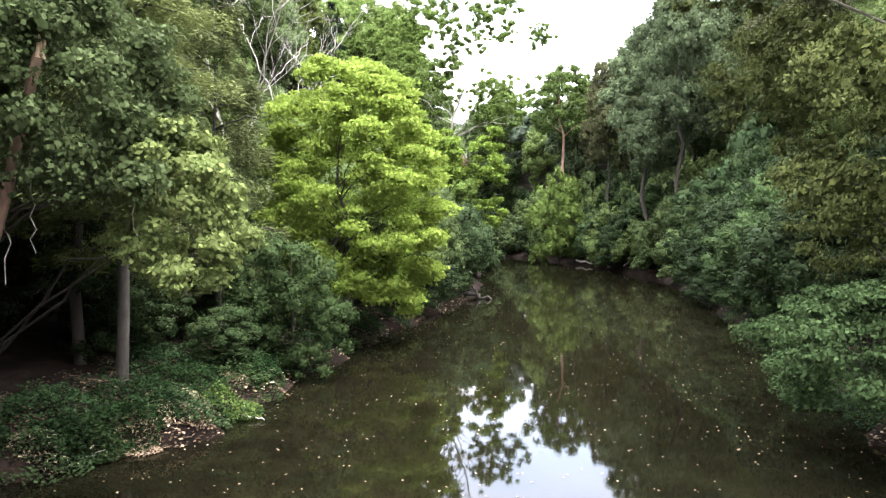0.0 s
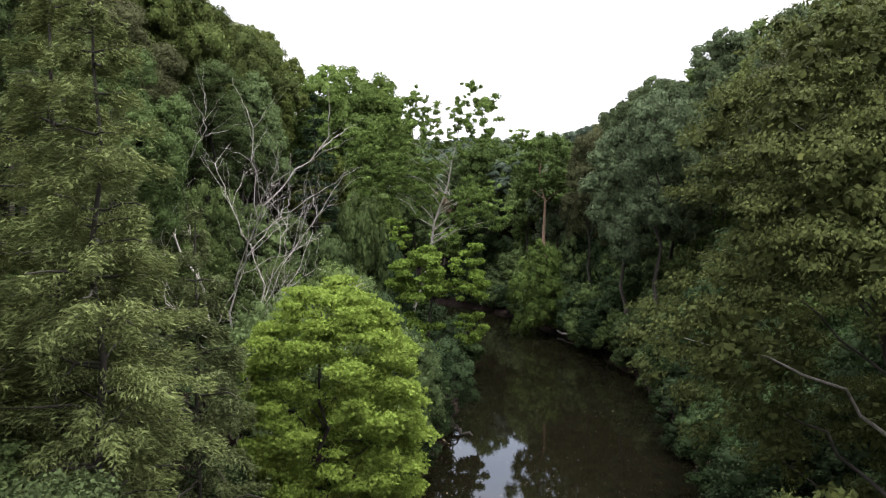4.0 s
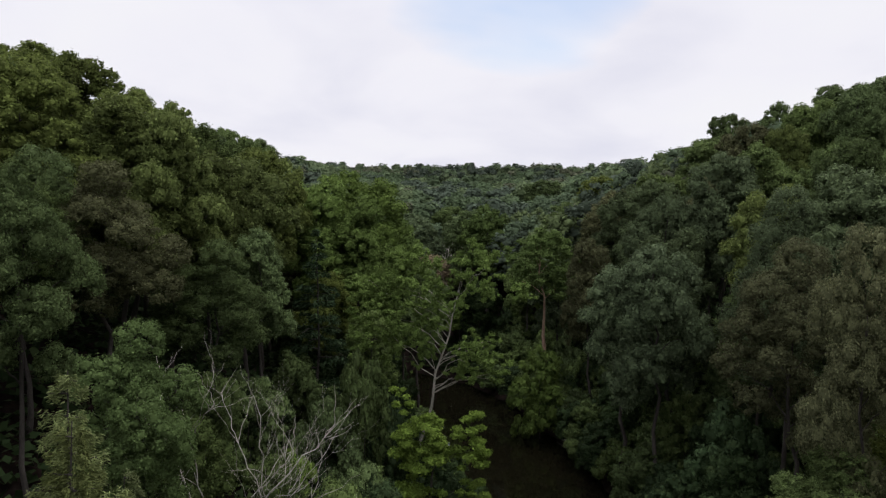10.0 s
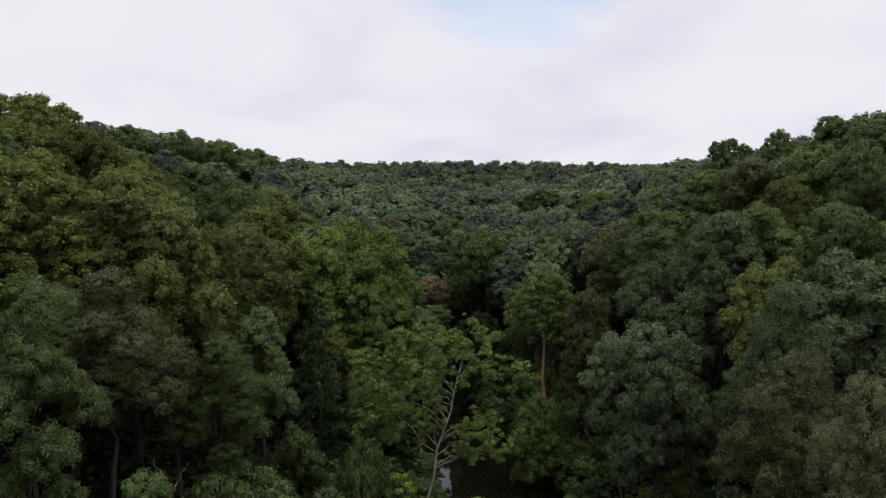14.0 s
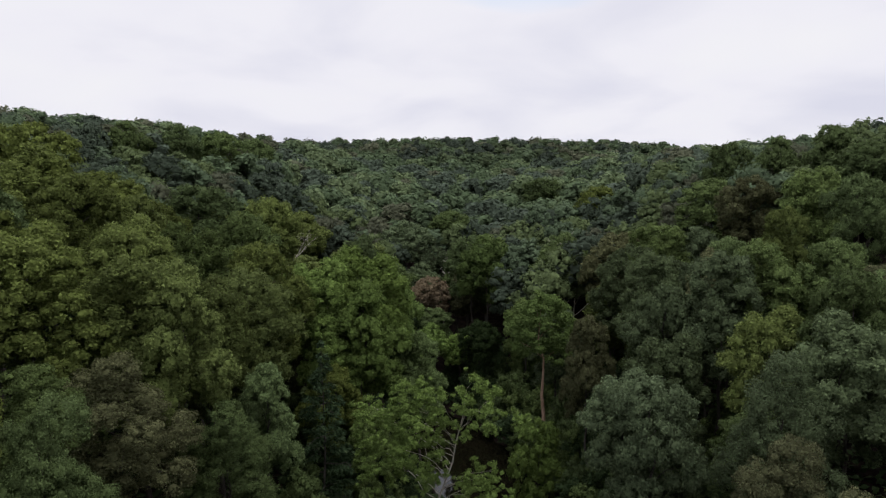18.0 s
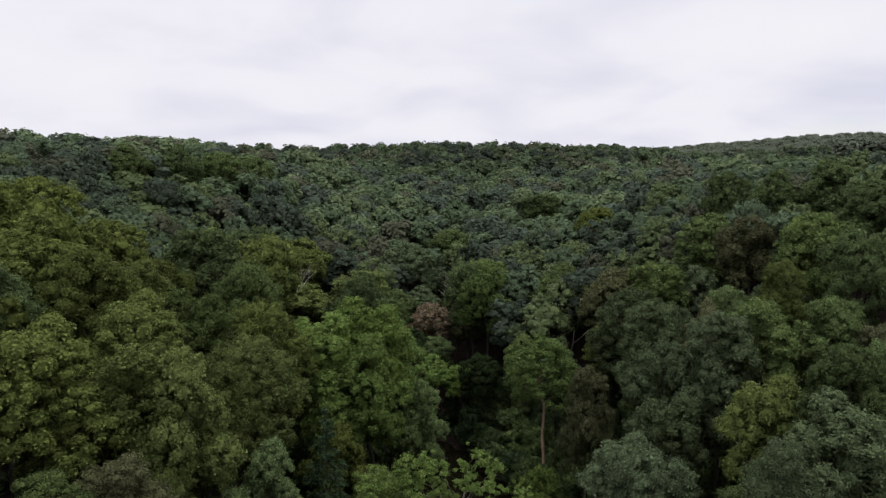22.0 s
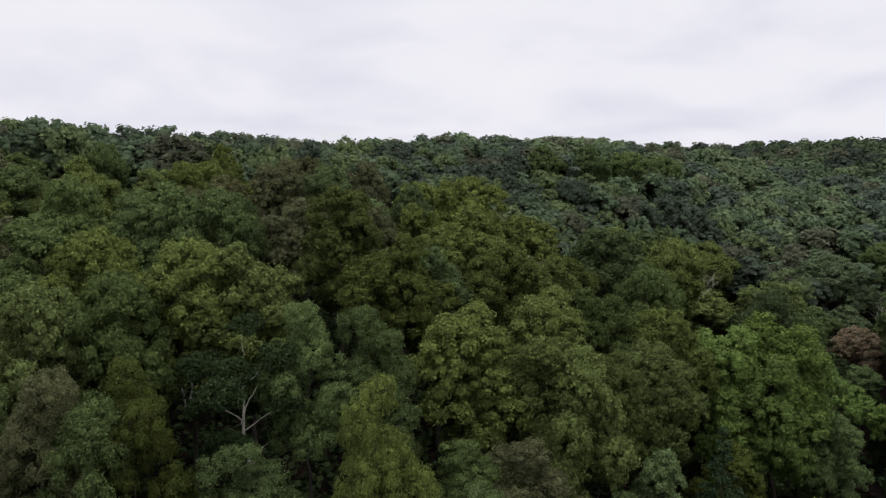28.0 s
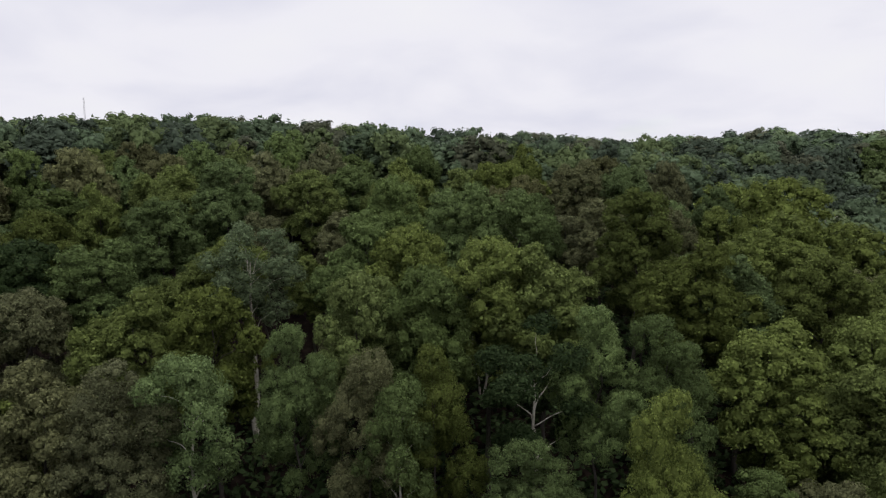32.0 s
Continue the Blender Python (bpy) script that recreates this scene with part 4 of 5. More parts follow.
wood("oak", -79.2, 45.6, 57.9, 6.4)
wood("oak", -77.5, 59.8, 61.1, 5.9)
wood("tulip", -55.7, 53.9, 55.2, 6.1)
wood("oak", -62.4, 42.8, 53.3, 5.6)
wood("tulip", -66.4, 37.0, 52.8, 5.0)
wood("oak", -69.9, 62.8, 60.4, 6.2)
wood("oak", -88.6, 55.9, 61.8, 5.6)
wood("grey", -87.5, 33.9, 56.9, 6.4, "open")
wood("tulip", -79.9, 17.8, 51.4, 6.1)
wood("tulip", -75.0, 24.3, 51.6, 5.8)
wood("oak", -62.9, 28.0, 49.3, 4.4)
wood("oak", -65.8, 18.9, 47.6, 5.2, "open")
wood("olive", -67.8, 12.7, 47.3, 5.5)
wood("olive", -72.5, 8.2, 47.1, 5.6)
wood("deep", -104.3, 11.3, 55.1, 6.4)
wood("oak", -96.6, 18.2, 55.2, 6.4)
wood("oak", -105.0, 28.1, 59.3, 6.4)
wood("oak", -124.3, 17.9, 60.6, 6.4)
wood("oak", -115.6, 41.9, 64.5, 6.4)
wood("tulip", -32.5, 43.5, 47.5, 4.6, "near")
wood("oak", -27.0, 47.5, 38.0, 4.6)
wood("oak", -43.5, 40.6, 41.0, 5.0, "near")
wood("oak", -1.5, 112.5, 27.0, 5.0)
wood("deep", -4.0, 120.0, 27.0, 5.0)
wood("oak", -8.5, 128.0, 29.0, 5.5)
wood("deep", -13.5, 136.0, 29.0, 5.5)
wood("fresh", 7.5, 156.0, 16.5, 4.0)
wood("fresh", 1.0, 160.5, 18.0, 4.5)
wood("deep", 11.5, 150.0, 21.0, 4.8)
wood("rust", 1.2, 183.0, 25.5, 5.5)
wood("oak", 2.0, 171.0, 19.5, 5.0)
wood("deep", -5.0, 172.0, 22.0, 5.5)
wood("oak", 8.5, 196.0, 25.0, 5.5)
wood("grey", -1.5, 200.0, 27.0, 6.0)
wood("olive", 11.0, 184.0, 26.0, 5.5)
wood("oak", -7.5, 190.0, 28.0, 6.0)
wood("grey", 3.0, 217.0, 29.5, 6.0)
wood("oak", 13.0, 213.0, 31.0, 6.0)
wood("oak", 72.0, 168.0, 59.0, 6.0)
wood("oak", 78.5, 158.0, 60.0, 5.5)
wood("oak", 86.0, 148.0, 62.0, 6.0)
wood("oak", -77.0, 229.0, 67.5, 7.5)
wood("oak", -68.0, 240.0, 65.5, 7.5)
wood("oak", -88.0, 214.0, 67.5, 7.5)
wood("oak", -60.0, 256.0, 64.0, 7.5)

wood("tulip", -24.7, 69.5, 44.3, 5.6)
wood("tulip", -41.0, 84.5, 52.8, 6.4)
wood("tulip", -32.5, 147.0, 47.5, 7.0)
wood("tulip", -24.0, 79.5, 41.2, 5.2)
wood("sycamore", -6.8, 119.5, 38.2, 6.4)
wood("grey", 34.0, 98.5, 36.6, 6.0)
wood("olive", 27.2, 42.5, 32.5, 3.7)
wood("tulip", -33.5, 80.0, 48.2, 5.8)
wood("oak", -30.0, 91.0, 46.5, 5.6)
wood("tulip", -36.5, 93.5, 50.0, 5.8)
wood("oak", -29.0, 113.0, 46.5, 6.2)
wood("oak", -46.0, 76.0, 53.0, 5.6)

shrub("deep", -5.8, 27.3, 5.4, 2.3)
shrub("sycamore", 17.5, 108.0, 13.0, 5.0)
for tint, x0, y0, top, radius in (("oak", -6.2, 70.5, 20.0, 3.0), ("deep", -3.4, 72.5, 15.0, 3.0), ("oak", -9.6, 67.0, 16.5, 3.2), ("fresh", -11.5, 62.0, 13.0, 2.8), ("oak", -6.8, 64.0, 12.5, 3.0)):
    shrub(tint, x0, y0, top, radius, random.Random(y0), None, "young leafy tree crowding the river bank")
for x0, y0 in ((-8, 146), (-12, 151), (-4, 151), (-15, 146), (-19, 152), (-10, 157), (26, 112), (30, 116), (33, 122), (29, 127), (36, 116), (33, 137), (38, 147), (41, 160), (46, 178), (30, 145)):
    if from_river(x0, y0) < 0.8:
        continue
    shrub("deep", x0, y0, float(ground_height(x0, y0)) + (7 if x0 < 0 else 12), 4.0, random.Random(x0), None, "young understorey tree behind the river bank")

# shrubs and low trees along both banks
bank_rng = random.Random(40)
for yy in np.arange(33, 150, 4.3):
    for side, ys, xs in ((-1, LEFT_Y, LEFT_X), (1, RIGHT_Y, RIGHT_X)):
        y0 = yy + bank_rng.uniform(-1.3, 1.3)
        tint = bank_rng.choice(("deep", "deep", "oak", "fresh" if side < 0 else "oak"))
        if side > 0 and y0 < 66:
            tint = "maple" if int(y0) % 2 else "deep"
        high, radius, inland = bank_rng.uniform(6, 11), bank_rng.uniform(2.8, 4.2), bank_rng.uniform(0.8, 2.6)
        if side < 0 and (62 < y0 < 74 or y0 < 42):
            continue
        if side < 0 and 80 < y0 < 128:
            high, inland = high * 0.5, inland + 2.2
        shrub(tint, float(np.interp(y0, ys, xs)) + side * inland, y0, high, radius, bank_rng)
        if bank_rng.random() < 0.75:
            shrub(tint, float(np.interp(y0, ys, xs)) + side * (inland + 5.0), y0 + 2, high * 1.5, radius * 1.15, bank_rng, None, "young understorey tree behind the river bank")
# dark shrubs added to fill the shaded hollows behind both banks
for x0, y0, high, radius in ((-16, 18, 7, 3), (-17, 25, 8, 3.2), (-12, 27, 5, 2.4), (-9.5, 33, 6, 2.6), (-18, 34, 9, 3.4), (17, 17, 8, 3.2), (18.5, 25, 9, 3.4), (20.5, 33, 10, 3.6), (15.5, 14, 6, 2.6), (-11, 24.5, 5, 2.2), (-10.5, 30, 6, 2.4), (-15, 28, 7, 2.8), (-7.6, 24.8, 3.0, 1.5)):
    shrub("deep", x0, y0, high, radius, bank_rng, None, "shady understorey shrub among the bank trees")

# understorey on the lower slopes
for yy in np.arange(36, 165, 6.2):
    for side, ys, xs in ((-1, LEFT_Y, LEFT_X), (1, RIGHT_Y, RIGHT_X)):
        for inland in (9.5, 14.5, 20.0):
            x0, y0 = float(np.interp(yy, ys, xs)) + side * (inland + bank_rng.uniform(-1.5, 1.5)), yy + bank_rng.uniform(-2, 2)
            if from_river(x0, y0) < 5 or math.hypot(x0, y0) < 55 and side < 0:
                continue
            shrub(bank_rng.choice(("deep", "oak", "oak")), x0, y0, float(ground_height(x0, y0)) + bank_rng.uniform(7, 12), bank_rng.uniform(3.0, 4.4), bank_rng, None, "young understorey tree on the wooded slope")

# oaks added to shade the bank, most of them out of view
wood("oak", -14.0, 16.8, 14.5, 4.8, "near")
wood("oak", -13.0, 12.2, 13.0, 4.5, "near")
wood("oak", -11.2, 9.6, 14.0, 4.0, "near")
for x0, y0, top, radius in ((-13.5, 9.5, 19, 5), (-19.5, 14.5, 24, 5.5), (-22, 25, 22, 5), (-19.5, 33, 17, 4.5), (-26, 8, 27, 6), (17.5, 10, 22, 5), (22.5, 19, 27, 5.5), (23.5, 31, 21, 4.8), (25.5, 42, 19, 4.8), (-15.5, 3.5, 20, 5.5), (-17, -6, 24, 6), (-14.5, -14, 22, 6), (-22, 1, 26, 6), (13.5, 1.5, 22, 5.5), (15, -9, 24, 6)):
    wood("oak", x0, y0, top, radius)

# the woods between, by chance
wood_rng = random.Random(77)
FAR = []
STEP = 8.6
PLACED += [(-16, 56, 8), (4, 158, 8), (5, 172, 7), (4, 190, 9), (6, 205, 8), (-11, 44, 9), (-4, 48, 7), (0, 66, 7), (-8, 74, 6), (-14, 36, 5)]
for gi in range(-70, 46):
    for gj in range(-16, 96):
        x0 = (gi + 0.5 * (gj % 2)) * STEP + wood_rng.uniform(-2.4, 2.4)
        y0 = gj * STEP * 0.87 + wood_rng.uniform(-2.4, 2.4)
        radius = wood_rng.uniform(3.9, 6.2)
        high = wood_rng.uniform(21, 30)
        if math.hypot(x0, y0) > 140:
            high = 26.3 + (high - 25.5) * 0.55
        chance = wood_rng.random()
        if float(from_river(x0, y0)) < 7.5:
            continue
        away = math.hypot(x0, y0)
        if away < 18 or any((x0 - a) ** 2 + (y0 - b) ** 2 < (0.67 * (radius + r)) ** 2 for a, b, r in PLACED):
            continue
        ahead = y0 > -0.15 * abs(x0) and x0 < 0.75 * y0 + 25
        if ahead and away < 150:
            if x0 < 0:
                tint = "tulip" if chance < (0.20 if away < 60 else 0.50) else "oak" if chance < 0.76 else "olive"
            else:
                tint = "oak" if chance < 0.5 else "grey" if chance < 0.78 else "tulip" if chance < 0.92 else "olive"
            high *= (0.66 if x0 < 0 else 0.76) if away < 60 else 0.84 if away < 110 else 0.94
            wood(tint, x0, y0, float(ground_height(x0, y0)) + high, radius, None, None, wood_rng)
        elif away > 230 and chance < 0.3 or away > 520 and chance < 0.6:
            continue
        else:
            FAR.append((x0, y0, radius * (1.28 if away < 230 else 1.4), high, away, ahead))


def woods_crown(seed, count, length, lobes, subs=0, core=0.9, size=0.44):
    """One crown of the far woods, 5.5 m in radius and 25 m high; without subs the lobes stay whole."""
    rng = np.random.default_rng(seed)
    b = lobes_of(rng, 5.5, 11.0, 25, lobes, 0.5, size, 0.14)
    clumps = sub_clumps(rng, b, subs, 0.40, -0.25) if subs else np.concatenate([b, b[:, :3] * np.array([0.4, 0.4, 1]) - np.array([0, 0, 2.0])], 1)
    v, f, soft = lobed_leaves(rng, clumps, count, length, leaf_tris, 0.8, 0.4, core, 0.05, 0.85, 0.5, 0.4, 0.6)
    return v / np.array([5.5, 5.5, float(v[:, 2].max())]), f, soft


def far_woods(name, trees, kinds, leaf, seed, label):
    """Woods too far off to count: lobed leaf crowns in one mesh."""
    rng = np.random.default_rng(seed)
    vs, qs, ns, base = [], [], [], 0
    for x0, y0, radius, high, *_ in trees:
        v, f, soft = kinds[int(rng.integers(len(kinds)))]
        a = rng.uniform(0, 6.28)
        turn = np.array([(math.cos(a), -math.sin(a), 0), (math.sin(a), math.cos(a), 0), (0, 0, 1)])
        vs.append(v @ turn.T * np.array([radius, radius, high]) + np.array([x0, y0, float(ground_height(x0, y0))]))
        ns.append(soft @ turn.T)
        qs.append(f + base)
        base += len(v)
    if vs:
        tagged(new(name, leafy(name, (np.concatenate(vs), np.concatenate(qs), np.concatenate(ns)), LEAF[leaf])), label, "woods", kind="stuff")


# shares of the four far tints, each with haze mixed into its colour
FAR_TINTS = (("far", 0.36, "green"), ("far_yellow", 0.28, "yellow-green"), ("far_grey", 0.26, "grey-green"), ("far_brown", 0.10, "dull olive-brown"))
FAR_BANDS = (
    ("hillside_woods", 0, 230, [woods_crown(91 + k, 1150, 0.66, 9, 8, 0.82) for k in range(5)], "broadleaf woods covering the hillsides"),
    ("far_hillside_woods", 230, 380, [woods_crown(101 + k, 620, 1.05, 10, 0, 0.80, 0.40) for k in range(5)], "broadleaf woods covering the farther slopes"),
    ("distant_woods", 380, 5000, [woods_crown(111 + k, 170, 1.7, 7, 0, 0.84, 0.5) for k in range(5)], "distant broadleaf woods on the far ridges"),
)
tint_rng = random.Random(96)
tint_of = [tint_rng.choices(range(4), [t[1] for t in FAR_TINTS])[0] for _ in FAR]
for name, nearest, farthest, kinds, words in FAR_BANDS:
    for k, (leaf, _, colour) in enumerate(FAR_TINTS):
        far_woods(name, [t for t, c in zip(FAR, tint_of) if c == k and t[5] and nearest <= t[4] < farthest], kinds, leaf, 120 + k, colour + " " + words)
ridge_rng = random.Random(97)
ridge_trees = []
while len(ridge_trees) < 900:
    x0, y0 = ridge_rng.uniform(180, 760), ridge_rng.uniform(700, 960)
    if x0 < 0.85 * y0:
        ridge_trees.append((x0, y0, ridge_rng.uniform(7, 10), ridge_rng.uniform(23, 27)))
far_woods("distant_ridge_woods", ridge_trees, FAR_BANDS[2][3], "sunlit_ridge", 140, "woods on the farthest ridge, leaves pale with painted sun and haze")
rough_kinds = [woods_crown(131 + k, 40, 1.8, 7) for k in range(3)]
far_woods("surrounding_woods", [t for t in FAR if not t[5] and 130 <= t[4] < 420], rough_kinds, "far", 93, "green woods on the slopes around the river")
far_woods("surrounding_woods", [t for t in FAR if not t[5] and t[4] < 130], FAR_BANDS[0][3], "oak", 94, "green woods on the slopes downstream of the bend")

# low growth under the trees, in the green darkened for shade
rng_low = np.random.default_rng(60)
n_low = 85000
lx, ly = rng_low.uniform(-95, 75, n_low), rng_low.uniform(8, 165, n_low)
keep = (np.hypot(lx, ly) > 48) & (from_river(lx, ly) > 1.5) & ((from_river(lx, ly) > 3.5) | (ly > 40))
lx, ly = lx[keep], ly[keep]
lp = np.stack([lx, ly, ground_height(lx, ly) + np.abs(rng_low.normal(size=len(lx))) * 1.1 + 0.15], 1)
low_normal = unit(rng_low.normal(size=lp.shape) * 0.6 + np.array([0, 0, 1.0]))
tagged(new("forest_undergrowth", mesh_of("forest_undergrowth", *leaf_quads(rng_low, lp, low_normal, 1.0, 0.75), LEAF["deep"])), "undergrowth on the forest floor, its deep green darkened for canopy shade", "undergrowth", kind="stuff")


# ---- the banks and the water's edge ----
def herb_patch(x, y, radius, high, count, leaf, length, seed, label, name="herb_patch", aspect=0.6, category="plants", kind=""):
    """A low mound of leaves."""
    rng = np.random.default_rng(seed)
    ang, r = rng.uniform(0, 6.28, count), radius * np.sqrt(rng.uniform(0, 1, count))
    px, py = np.cos(ang) * r, np.sin(ang) * r * 0.8
    mound = high * (1 - (r / radius) ** 2 * 0.7) * (0.75 + 0.25 * np.sin(px * 5 + seed) * np.sin(py * 6))
    gz = np.maximum(ground_height(px + x, py + y), 0.0)
    p = np.stack([px, py, gz + mound * rng.uniform(0.35, 1.05, count)], 1)
    normal = unit(rng.normal(size=p.shape) * 0.55 + np.array([0, 0, 1.0]))
    ob = tagged(new(name, mesh_of(name, *leaf_quads(rng, p, normal, length, aspect), LEAF[leaf])), label, category, kind="stuff" if name == "herb_patch" else "")
    ob.location = (x, y, 0)
    return ob


for k, (x0, y0, radius, high) in enumerate(((-9.9, 18.2, 1.4, 0.75), (-8.3, 19.8, 1.5, 0.85), (-8.0, 22.2, 1.3, 0.9), (-9.2, 23.6, 1.6, 1.0), (-7.4, 25.2, 1.2, 0.8), (-11.0, 16.4, 0.9, 0.5), (-7.2, 28.5, 1.3, 0.9), (-7.3, 19.5, 0.9, 0.5), (-8.2, 18.3, 1.0, 0.6), (-6.6, 25.4, 0.9, 0.6), (-9.0, 17.2, 1.0, 0.55), (-6.4, 24.2, 0.8, 0.5))):
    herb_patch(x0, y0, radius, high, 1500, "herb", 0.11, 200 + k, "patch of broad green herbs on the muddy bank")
herb_patch(-6.3, 21.3, 0.9, 0.7, 1300, "sycamore", 0.085, 230, "bright yellow-green weedy clump at the water's edge")
herb_patch(-6.0, 20.9, 0.5, 0.6, 300, "fresh", 0.06, 231, "small yellow-green weedy clump at the water's edge")
for k, (x0, y0, radius) in enumerate(((-7.6, 18.9, 0.7), (-9.4, 16.7, 0.8), (-7.3, 20.6, 0.6), (-10.4, 15.6, 0.7), (-6.9, 23.2, 0.6), (-6.9, 19.3, 0.6), (-7.7, 17.9, 0.6), (-6.3, 25.6, 0.6))):
    herb_patch(x0, y0, radius, 0.32, 520, "dry", 0.11, 240 + k, "clump of dry pale brushwood and dead leaves", "dry_brush", 0.22, "dead brush")
for k, (x0, y0, radius) in enumerate(((11.6, 22.6, 1.2), (12.6, 25.2, 1.3), (14.6, 29.6, 1.3), (16.2, 34.6, 1.4), (17.8, 39.8, 1.4))):
    herb_patch(x0 + 0.4, y0, radius, 0.9, 1100, "herb", 0.13, 250 + k, "green herbs hanging over the far bank's edge")


# herbs crowding the water's edge, and the litter under them
edge_rng = random.Random(90)
for k in range(34):
    side = k % 2
    y0 = 12.5 + (k // 2) * 1.75 + edge_rng.uniform(-0.5, 0.5) + 5 * side
    ys, xs = ((LEFT_Y, LEFT_X), (RIGHT_Y, RIGHT_X))[side]
    inland = edge_rng.uniform(0.3, 1.1)
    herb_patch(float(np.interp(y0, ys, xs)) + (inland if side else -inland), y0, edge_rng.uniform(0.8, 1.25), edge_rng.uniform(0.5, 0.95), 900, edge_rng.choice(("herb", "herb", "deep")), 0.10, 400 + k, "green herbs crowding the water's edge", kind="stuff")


def scatter(name, label, category, count, leaf, length, low, high, near, far, seed, clumpy=True):
    """Leaves strewn over both banks between two distances from the water."""
    rng = np.random.default_rng(seed)
    sy = 9 + 49 * rng.uniform(0, 1, count) ** 1.6
    left = rng.uniform(size=count) < 0.62
    d = near + (far - near) * rng.uniform(0, 1, count) ** 1.5
    sx = np.where(left, np.interp(sy, LEFT_Y, LEFT_X) - d, np.interp(sy, RIGHT_Y, RIGHT_X) + d)
    if clumpy:
        keep_it = np.sin(sx * 2.3 + 1.1 * np.sin(sy * 1.7)) * np.sin(sy * 2.1 + np.sin(sx * 1.3)) > rng.uniform(-1.0, 0.55, count)
        sx, sy = sx[keep_it], sy[keep_it]
    dry_land = ground_height(sx, sy) > -0.03
    sx, sy = sx[dry_land], sy[dry_land]
    lift = rng.uniform(low, high, len(sx)) * (0.6 + 0.4 * np.sin(sx * 1.9) * np.sin(sy * 1.6))
    p = np.stack([sx, sy, np.maximum(ground_height(sx, sy), 0) + np.maximum(lift, low)], 1)
    normal = unit(rng.normal(size=p.shape) * (0.5 if high > 0.2 else 0.22) + np.array([0, 0, 1.0]))
    tagged(new(name, mesh_of(name, *leaf_quads(rng, p, normal, length, 0.6), LEAF[leaf])), label, category, kind="stuff")


scatter("bank_undergrowth", "low plants covering the river banks, their green darkened for shade", "undergrowth", 30000, "herb", 0.13, 0.03, 0.6, 0.2, 5, 95)
scatter("leaf_litter", "brown fallen leaves and twigs on the muddy bank", "leaf litter", 40000, "litter", 0.11, 0.012, 0.04, -0.9, 6, 96, False)
scatter("strewn_twigs", "pale dead twigs strewn along the water line", "twigs", 2600, "dry", 0.16, 0.015, 0.09, -0.8, 1.0, 97)


def fallen_wood(name, label, points, radius, bark, seed, stubs=2):
    """A log or branch lying at the water's edge, with stubs."""
    rng = np.random.default_rng(seed)
    ob = tagged(new(name), label, "driftwood", "driftwood")
    pts = np.array(points, float)
    ob.location = tuple(pts[0])
    pts = pts - pts[0]
    s = np.linspace(0, 1, 9)
    path = np.stack([np.interp(s, np.linspace(0, 1, len(pts)), pts[:, i]) for i in range(3)], 1)
    path[1:-1] += rng.normal(size=(7, 3)) * radius * 0.5
    part("stem", mesh_of("stem", *tube(path, radius * np.linspace(1, 0.35, 9), 7), bark, True), ob)
    for i in range(stubs):
        a = path[int(rng.integers(2, 8))]
        way = rng.normal(size=3) * np.array([1, 1, 0.4]) + np.array([0, 0, 0.35])
        size = np.linalg.norm(pts[-1]) * rng.uniform(0.15, 0.35)
        part("branch", mesh_of("branch", *tube(limb_path(rng, a, a + way / np.linalg.norm(way) * size, 5, 0.06), radius * 0.5 * np.linspace(1, 0.3, 5), 5), bark, True), ob)
    return ob


fallen_wood("fallen_branch", "pale bare branch lying on the mud", ((-9.6, 16.2, 0.30), (-9.0, 16.7, 0.22), (-8.1, 17.2, 0.16)), 0.035, DEAD_WOOD, 61, 2)
fallen_wood("fallen_branch", "short pale stick at the water's edge", ((-6.0, 20.9, 0.20), (-5.2, 20.7, 0.05)), 0.03, DEAD_WOOD, 62, 1)
fallen_wood("fallen_log", "dark reddish log half in the water", ((0.2, 57.5, 0.35), (2.6, 56.2, 0.15), (3.8, 55.6, 0.02)), 0.22, BARK, 63, 3)
fallen_wood("fallen_log", "weathered grey log stranded along the bank", ((20.2, 108.0, 0.6), (21.6, 101.5, 0.35), (22.0, 97.0, 0.05)), 0.17, DEAD_WOOD, 64, 3)
fallen_wood("driftwood_branch", "pale forked driftwood branch sticking out of the water", ((22.6, 93.0, -0.1), (23.4, 91.2, 0.9), (23.8, 89.8, 1.5)), 0.10, DEAD_WOOD, 65, 3)
fallen_wood("driftwood_branch", "pale bent driftwood limb by the shrubs", ((22.0, 95.0, 0.3), (23.5, 92.5, 0.45), (24.6, 91.5, 0.3)), 0.09, DEAD_WOOD, 66, 2)

# a snapped trunk among the vines
rng_snag = np.random.default_rng(67)
snag = tagged(new("broken_trunk"), "snapped reddish trunk with pale torn top among vines", "dead tree")
snag.location = (-10.4, 14.2, float(ground_height(-10.4, 14.2)))
part("trunk", mesh_of("trunk", *tube(limb_path(rng_snag, (0, 0, -0.4), (3.05, -1.1, 8.2), 8, 0.006), np.linspace(0.17, 0.095, 8), 8), PINE_BARK, True), snag)
part("torn_top", mesh_of("torn_top", *join([tube([(3.05 + dx, -1.1 + dy, 8.1), (3.12 + dx, -1.12 + dy, 8.1 + up)], (0.05, 0.012), 5) for dx, dy, up in ((0, 0, 0.75), (0.05, 0.03, 0.5), (-0.05, 0.02, 0.4), (0.0, -0.05, 0.55))]), RAW_WOOD, True), snag, "pale splintered wood")


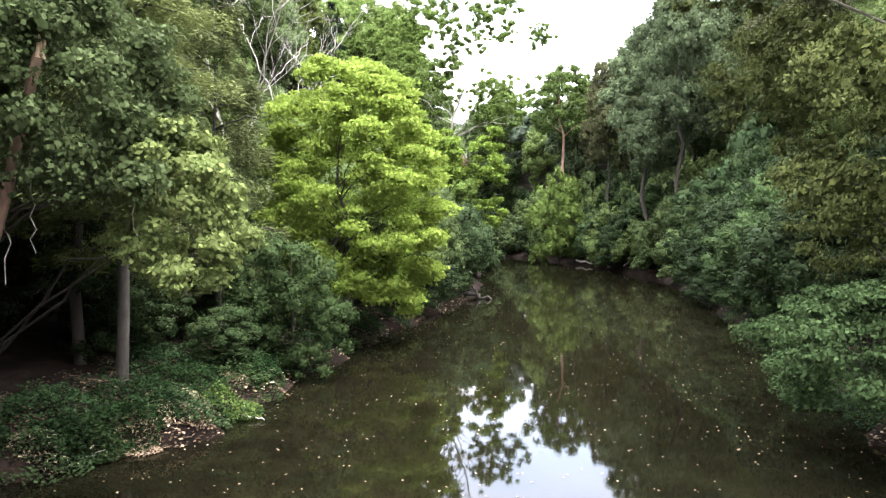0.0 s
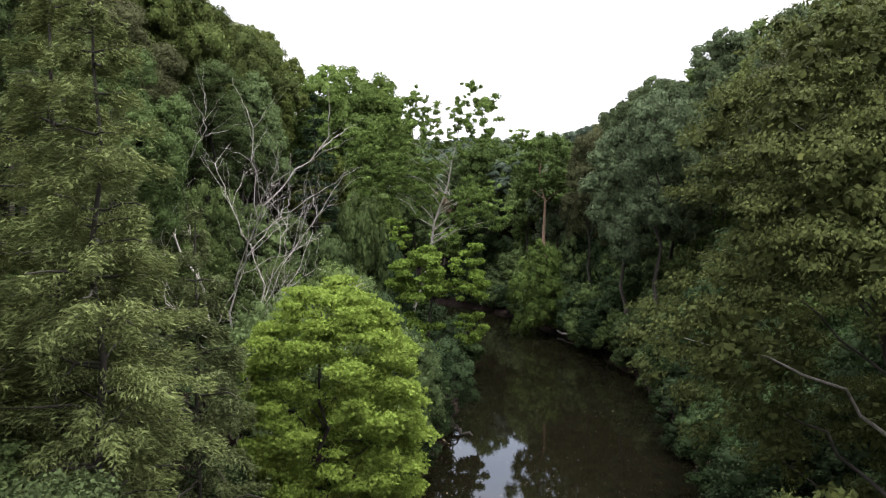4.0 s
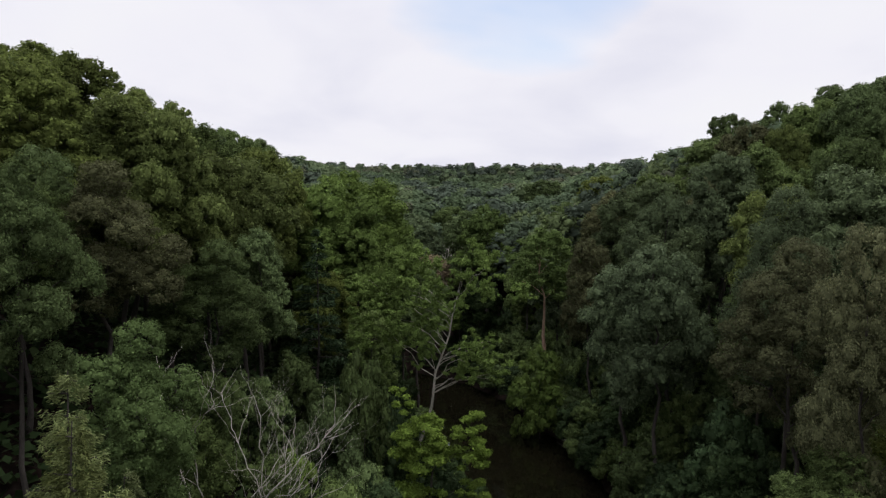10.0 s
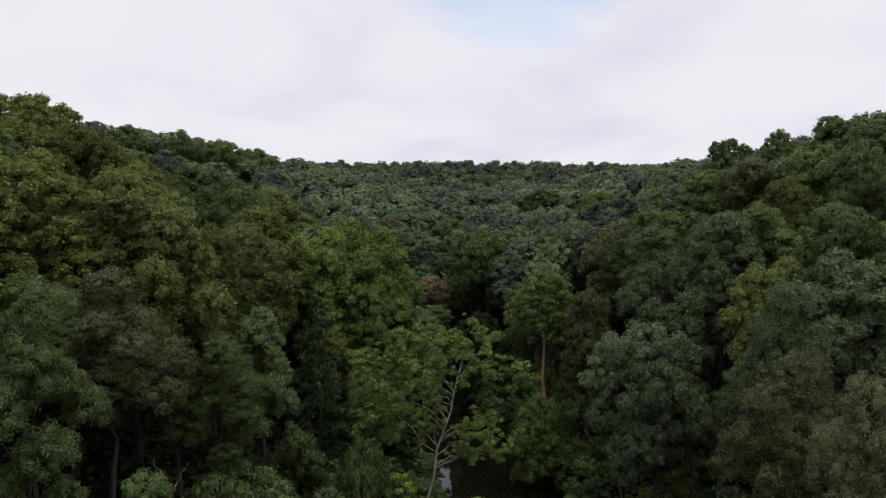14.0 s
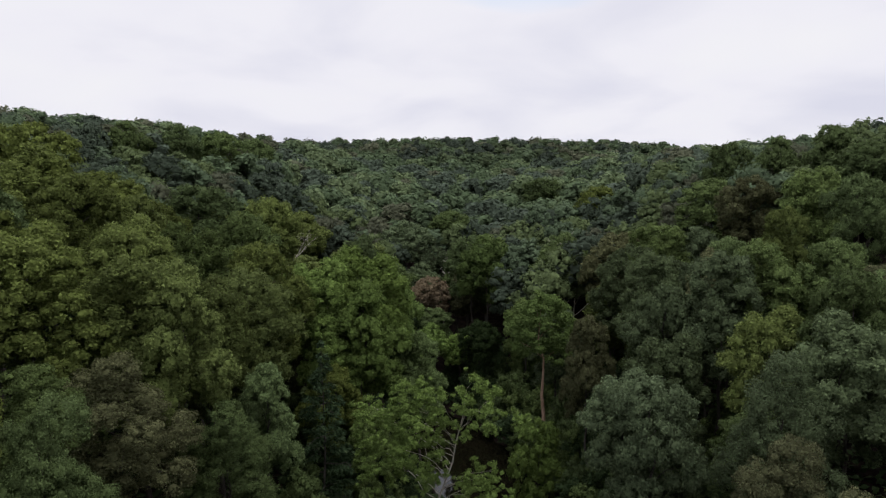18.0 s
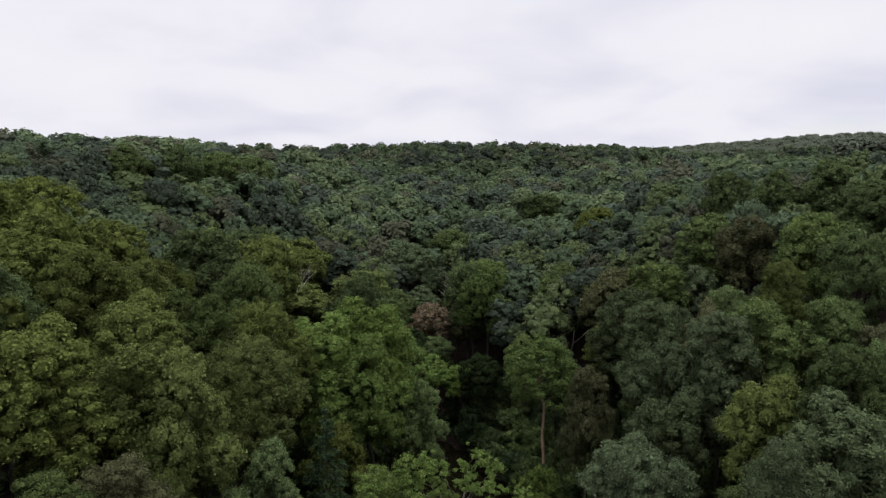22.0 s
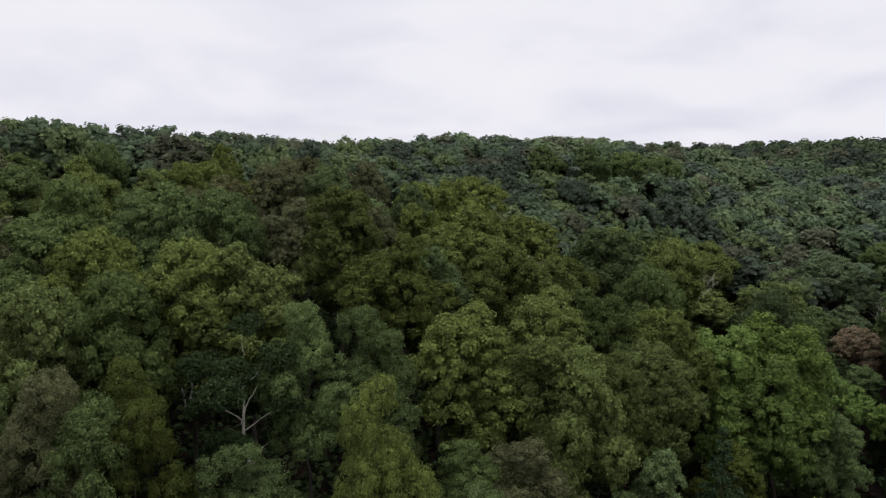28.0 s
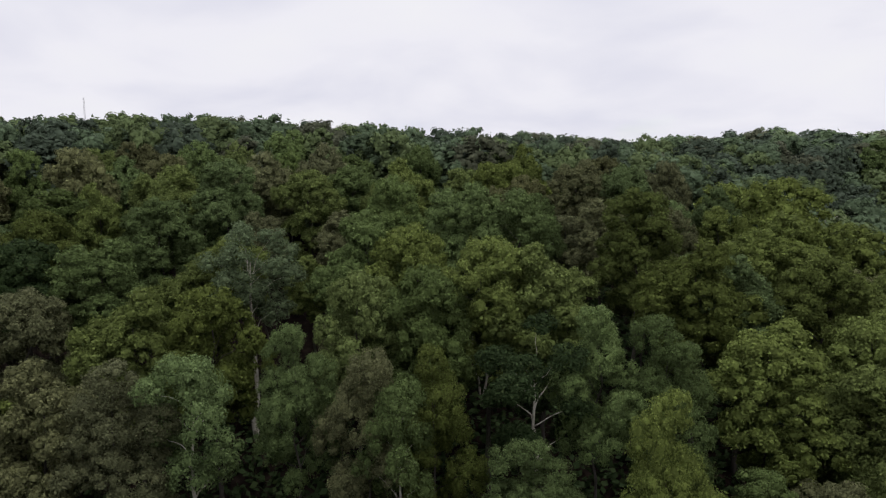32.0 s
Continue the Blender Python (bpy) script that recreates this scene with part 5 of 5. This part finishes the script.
def hanging_vine(x, y, top, low, seed):
    rng = np.random.default_rng(seed)
    ob = tagged(new("hanging_vine", mesh_of("hanging_vine", *tube(limb_path(rng, (0, 0, 0), (rng.uniform(-0.2, 0.2), 0, low - top), 10, 0.025), np.linspace(0.016, 0.008, 10), 5), DEAD_WOOD, True)), "thin pale vine stem hanging from the branches", "vine", "hanging vines")
    ob.location = (x, y, top)


for k, (x0, y0, top, low) in enumerate(((-7.7, 13.4, 7.2, 5.2), (-8.3, 13.6, 6.8, 4.6), (-6.2, 14.2, 6.6, 5.2))):
    hanging_vine(x0, y0, top, low, 300 + k)

# leaves afloat
rng_fl = np.random.default_rng(70)
fy = 6 + 60 * rng_fl.uniform(0, 1, 1500) ** 1.6
fx = np.interp(fy, LEFT_Y, LEFT_X) + 0.4 + rng_fl.uniform(0, 1, 1500) * (np.interp(fy, RIGHT_Y, RIGHT_X) - np.interp(fy, LEFT_Y, LEFT_X) - 0.8)
fp = np.stack([fx, fy, 0.008 + 0 * fx], 1)
fn = unit(np.stack([0.04 * rng_fl.normal(size=1500), 0.04 * rng_fl.normal(size=1500), np.ones(1500)], 1))
tagged(new("floating_leaves", mesh_of("floating_leaves", *leaf_quads(rng_fl, fp, fn, 0.065, 0.7), LEAF["dry"])), "pale fallen leaves floating on the dark water", "leaves", kind="stuff")


# ---- masts on the skyline ----
def radio_mast(x, y, high, wide):
    z = float(ground_height(x, y))
    ob = tagged(new("radio_mast"), "thin grey lattice radio mast on the far ridge", "mast", "radio masts")
    ob.location = (x, y, z)
    feet = [(math.cos(a) * wide, math.sin(a) * wide) for a in (0.3, 2.4, 4.5)]
    for fx0, fy0 in feet:
        part("leg", mesh_of("leg", *tube([(fx0, fy0, -1), (fx0 * 0.5, fy0 * 0.5, high)], (0.22, 0.16), 5), STEEL, True), ob)
    braces = []
    for i in range(int(high / 3)):
        a, b = feet[i % 3], feet[(i + 1) % 3]
        s0, s1 = 1 - 0.5 * i * 3 / high, 1 - 0.5 * (i + 1) * 3 / high
        braces.append(tube([(a[0] * s0, a[1] * s0, i * 3.0), (b[0] * s1, b[1] * s1, i * 3.0 + 3)], (0.1, 0.1), 4))
    part("bracing", mesh_of("bracing", *join(braces), STEEL), ob)


radio_mast(-697, 134, 78, 1.0)
radio_mast(-686, 152, 66, 0.8)
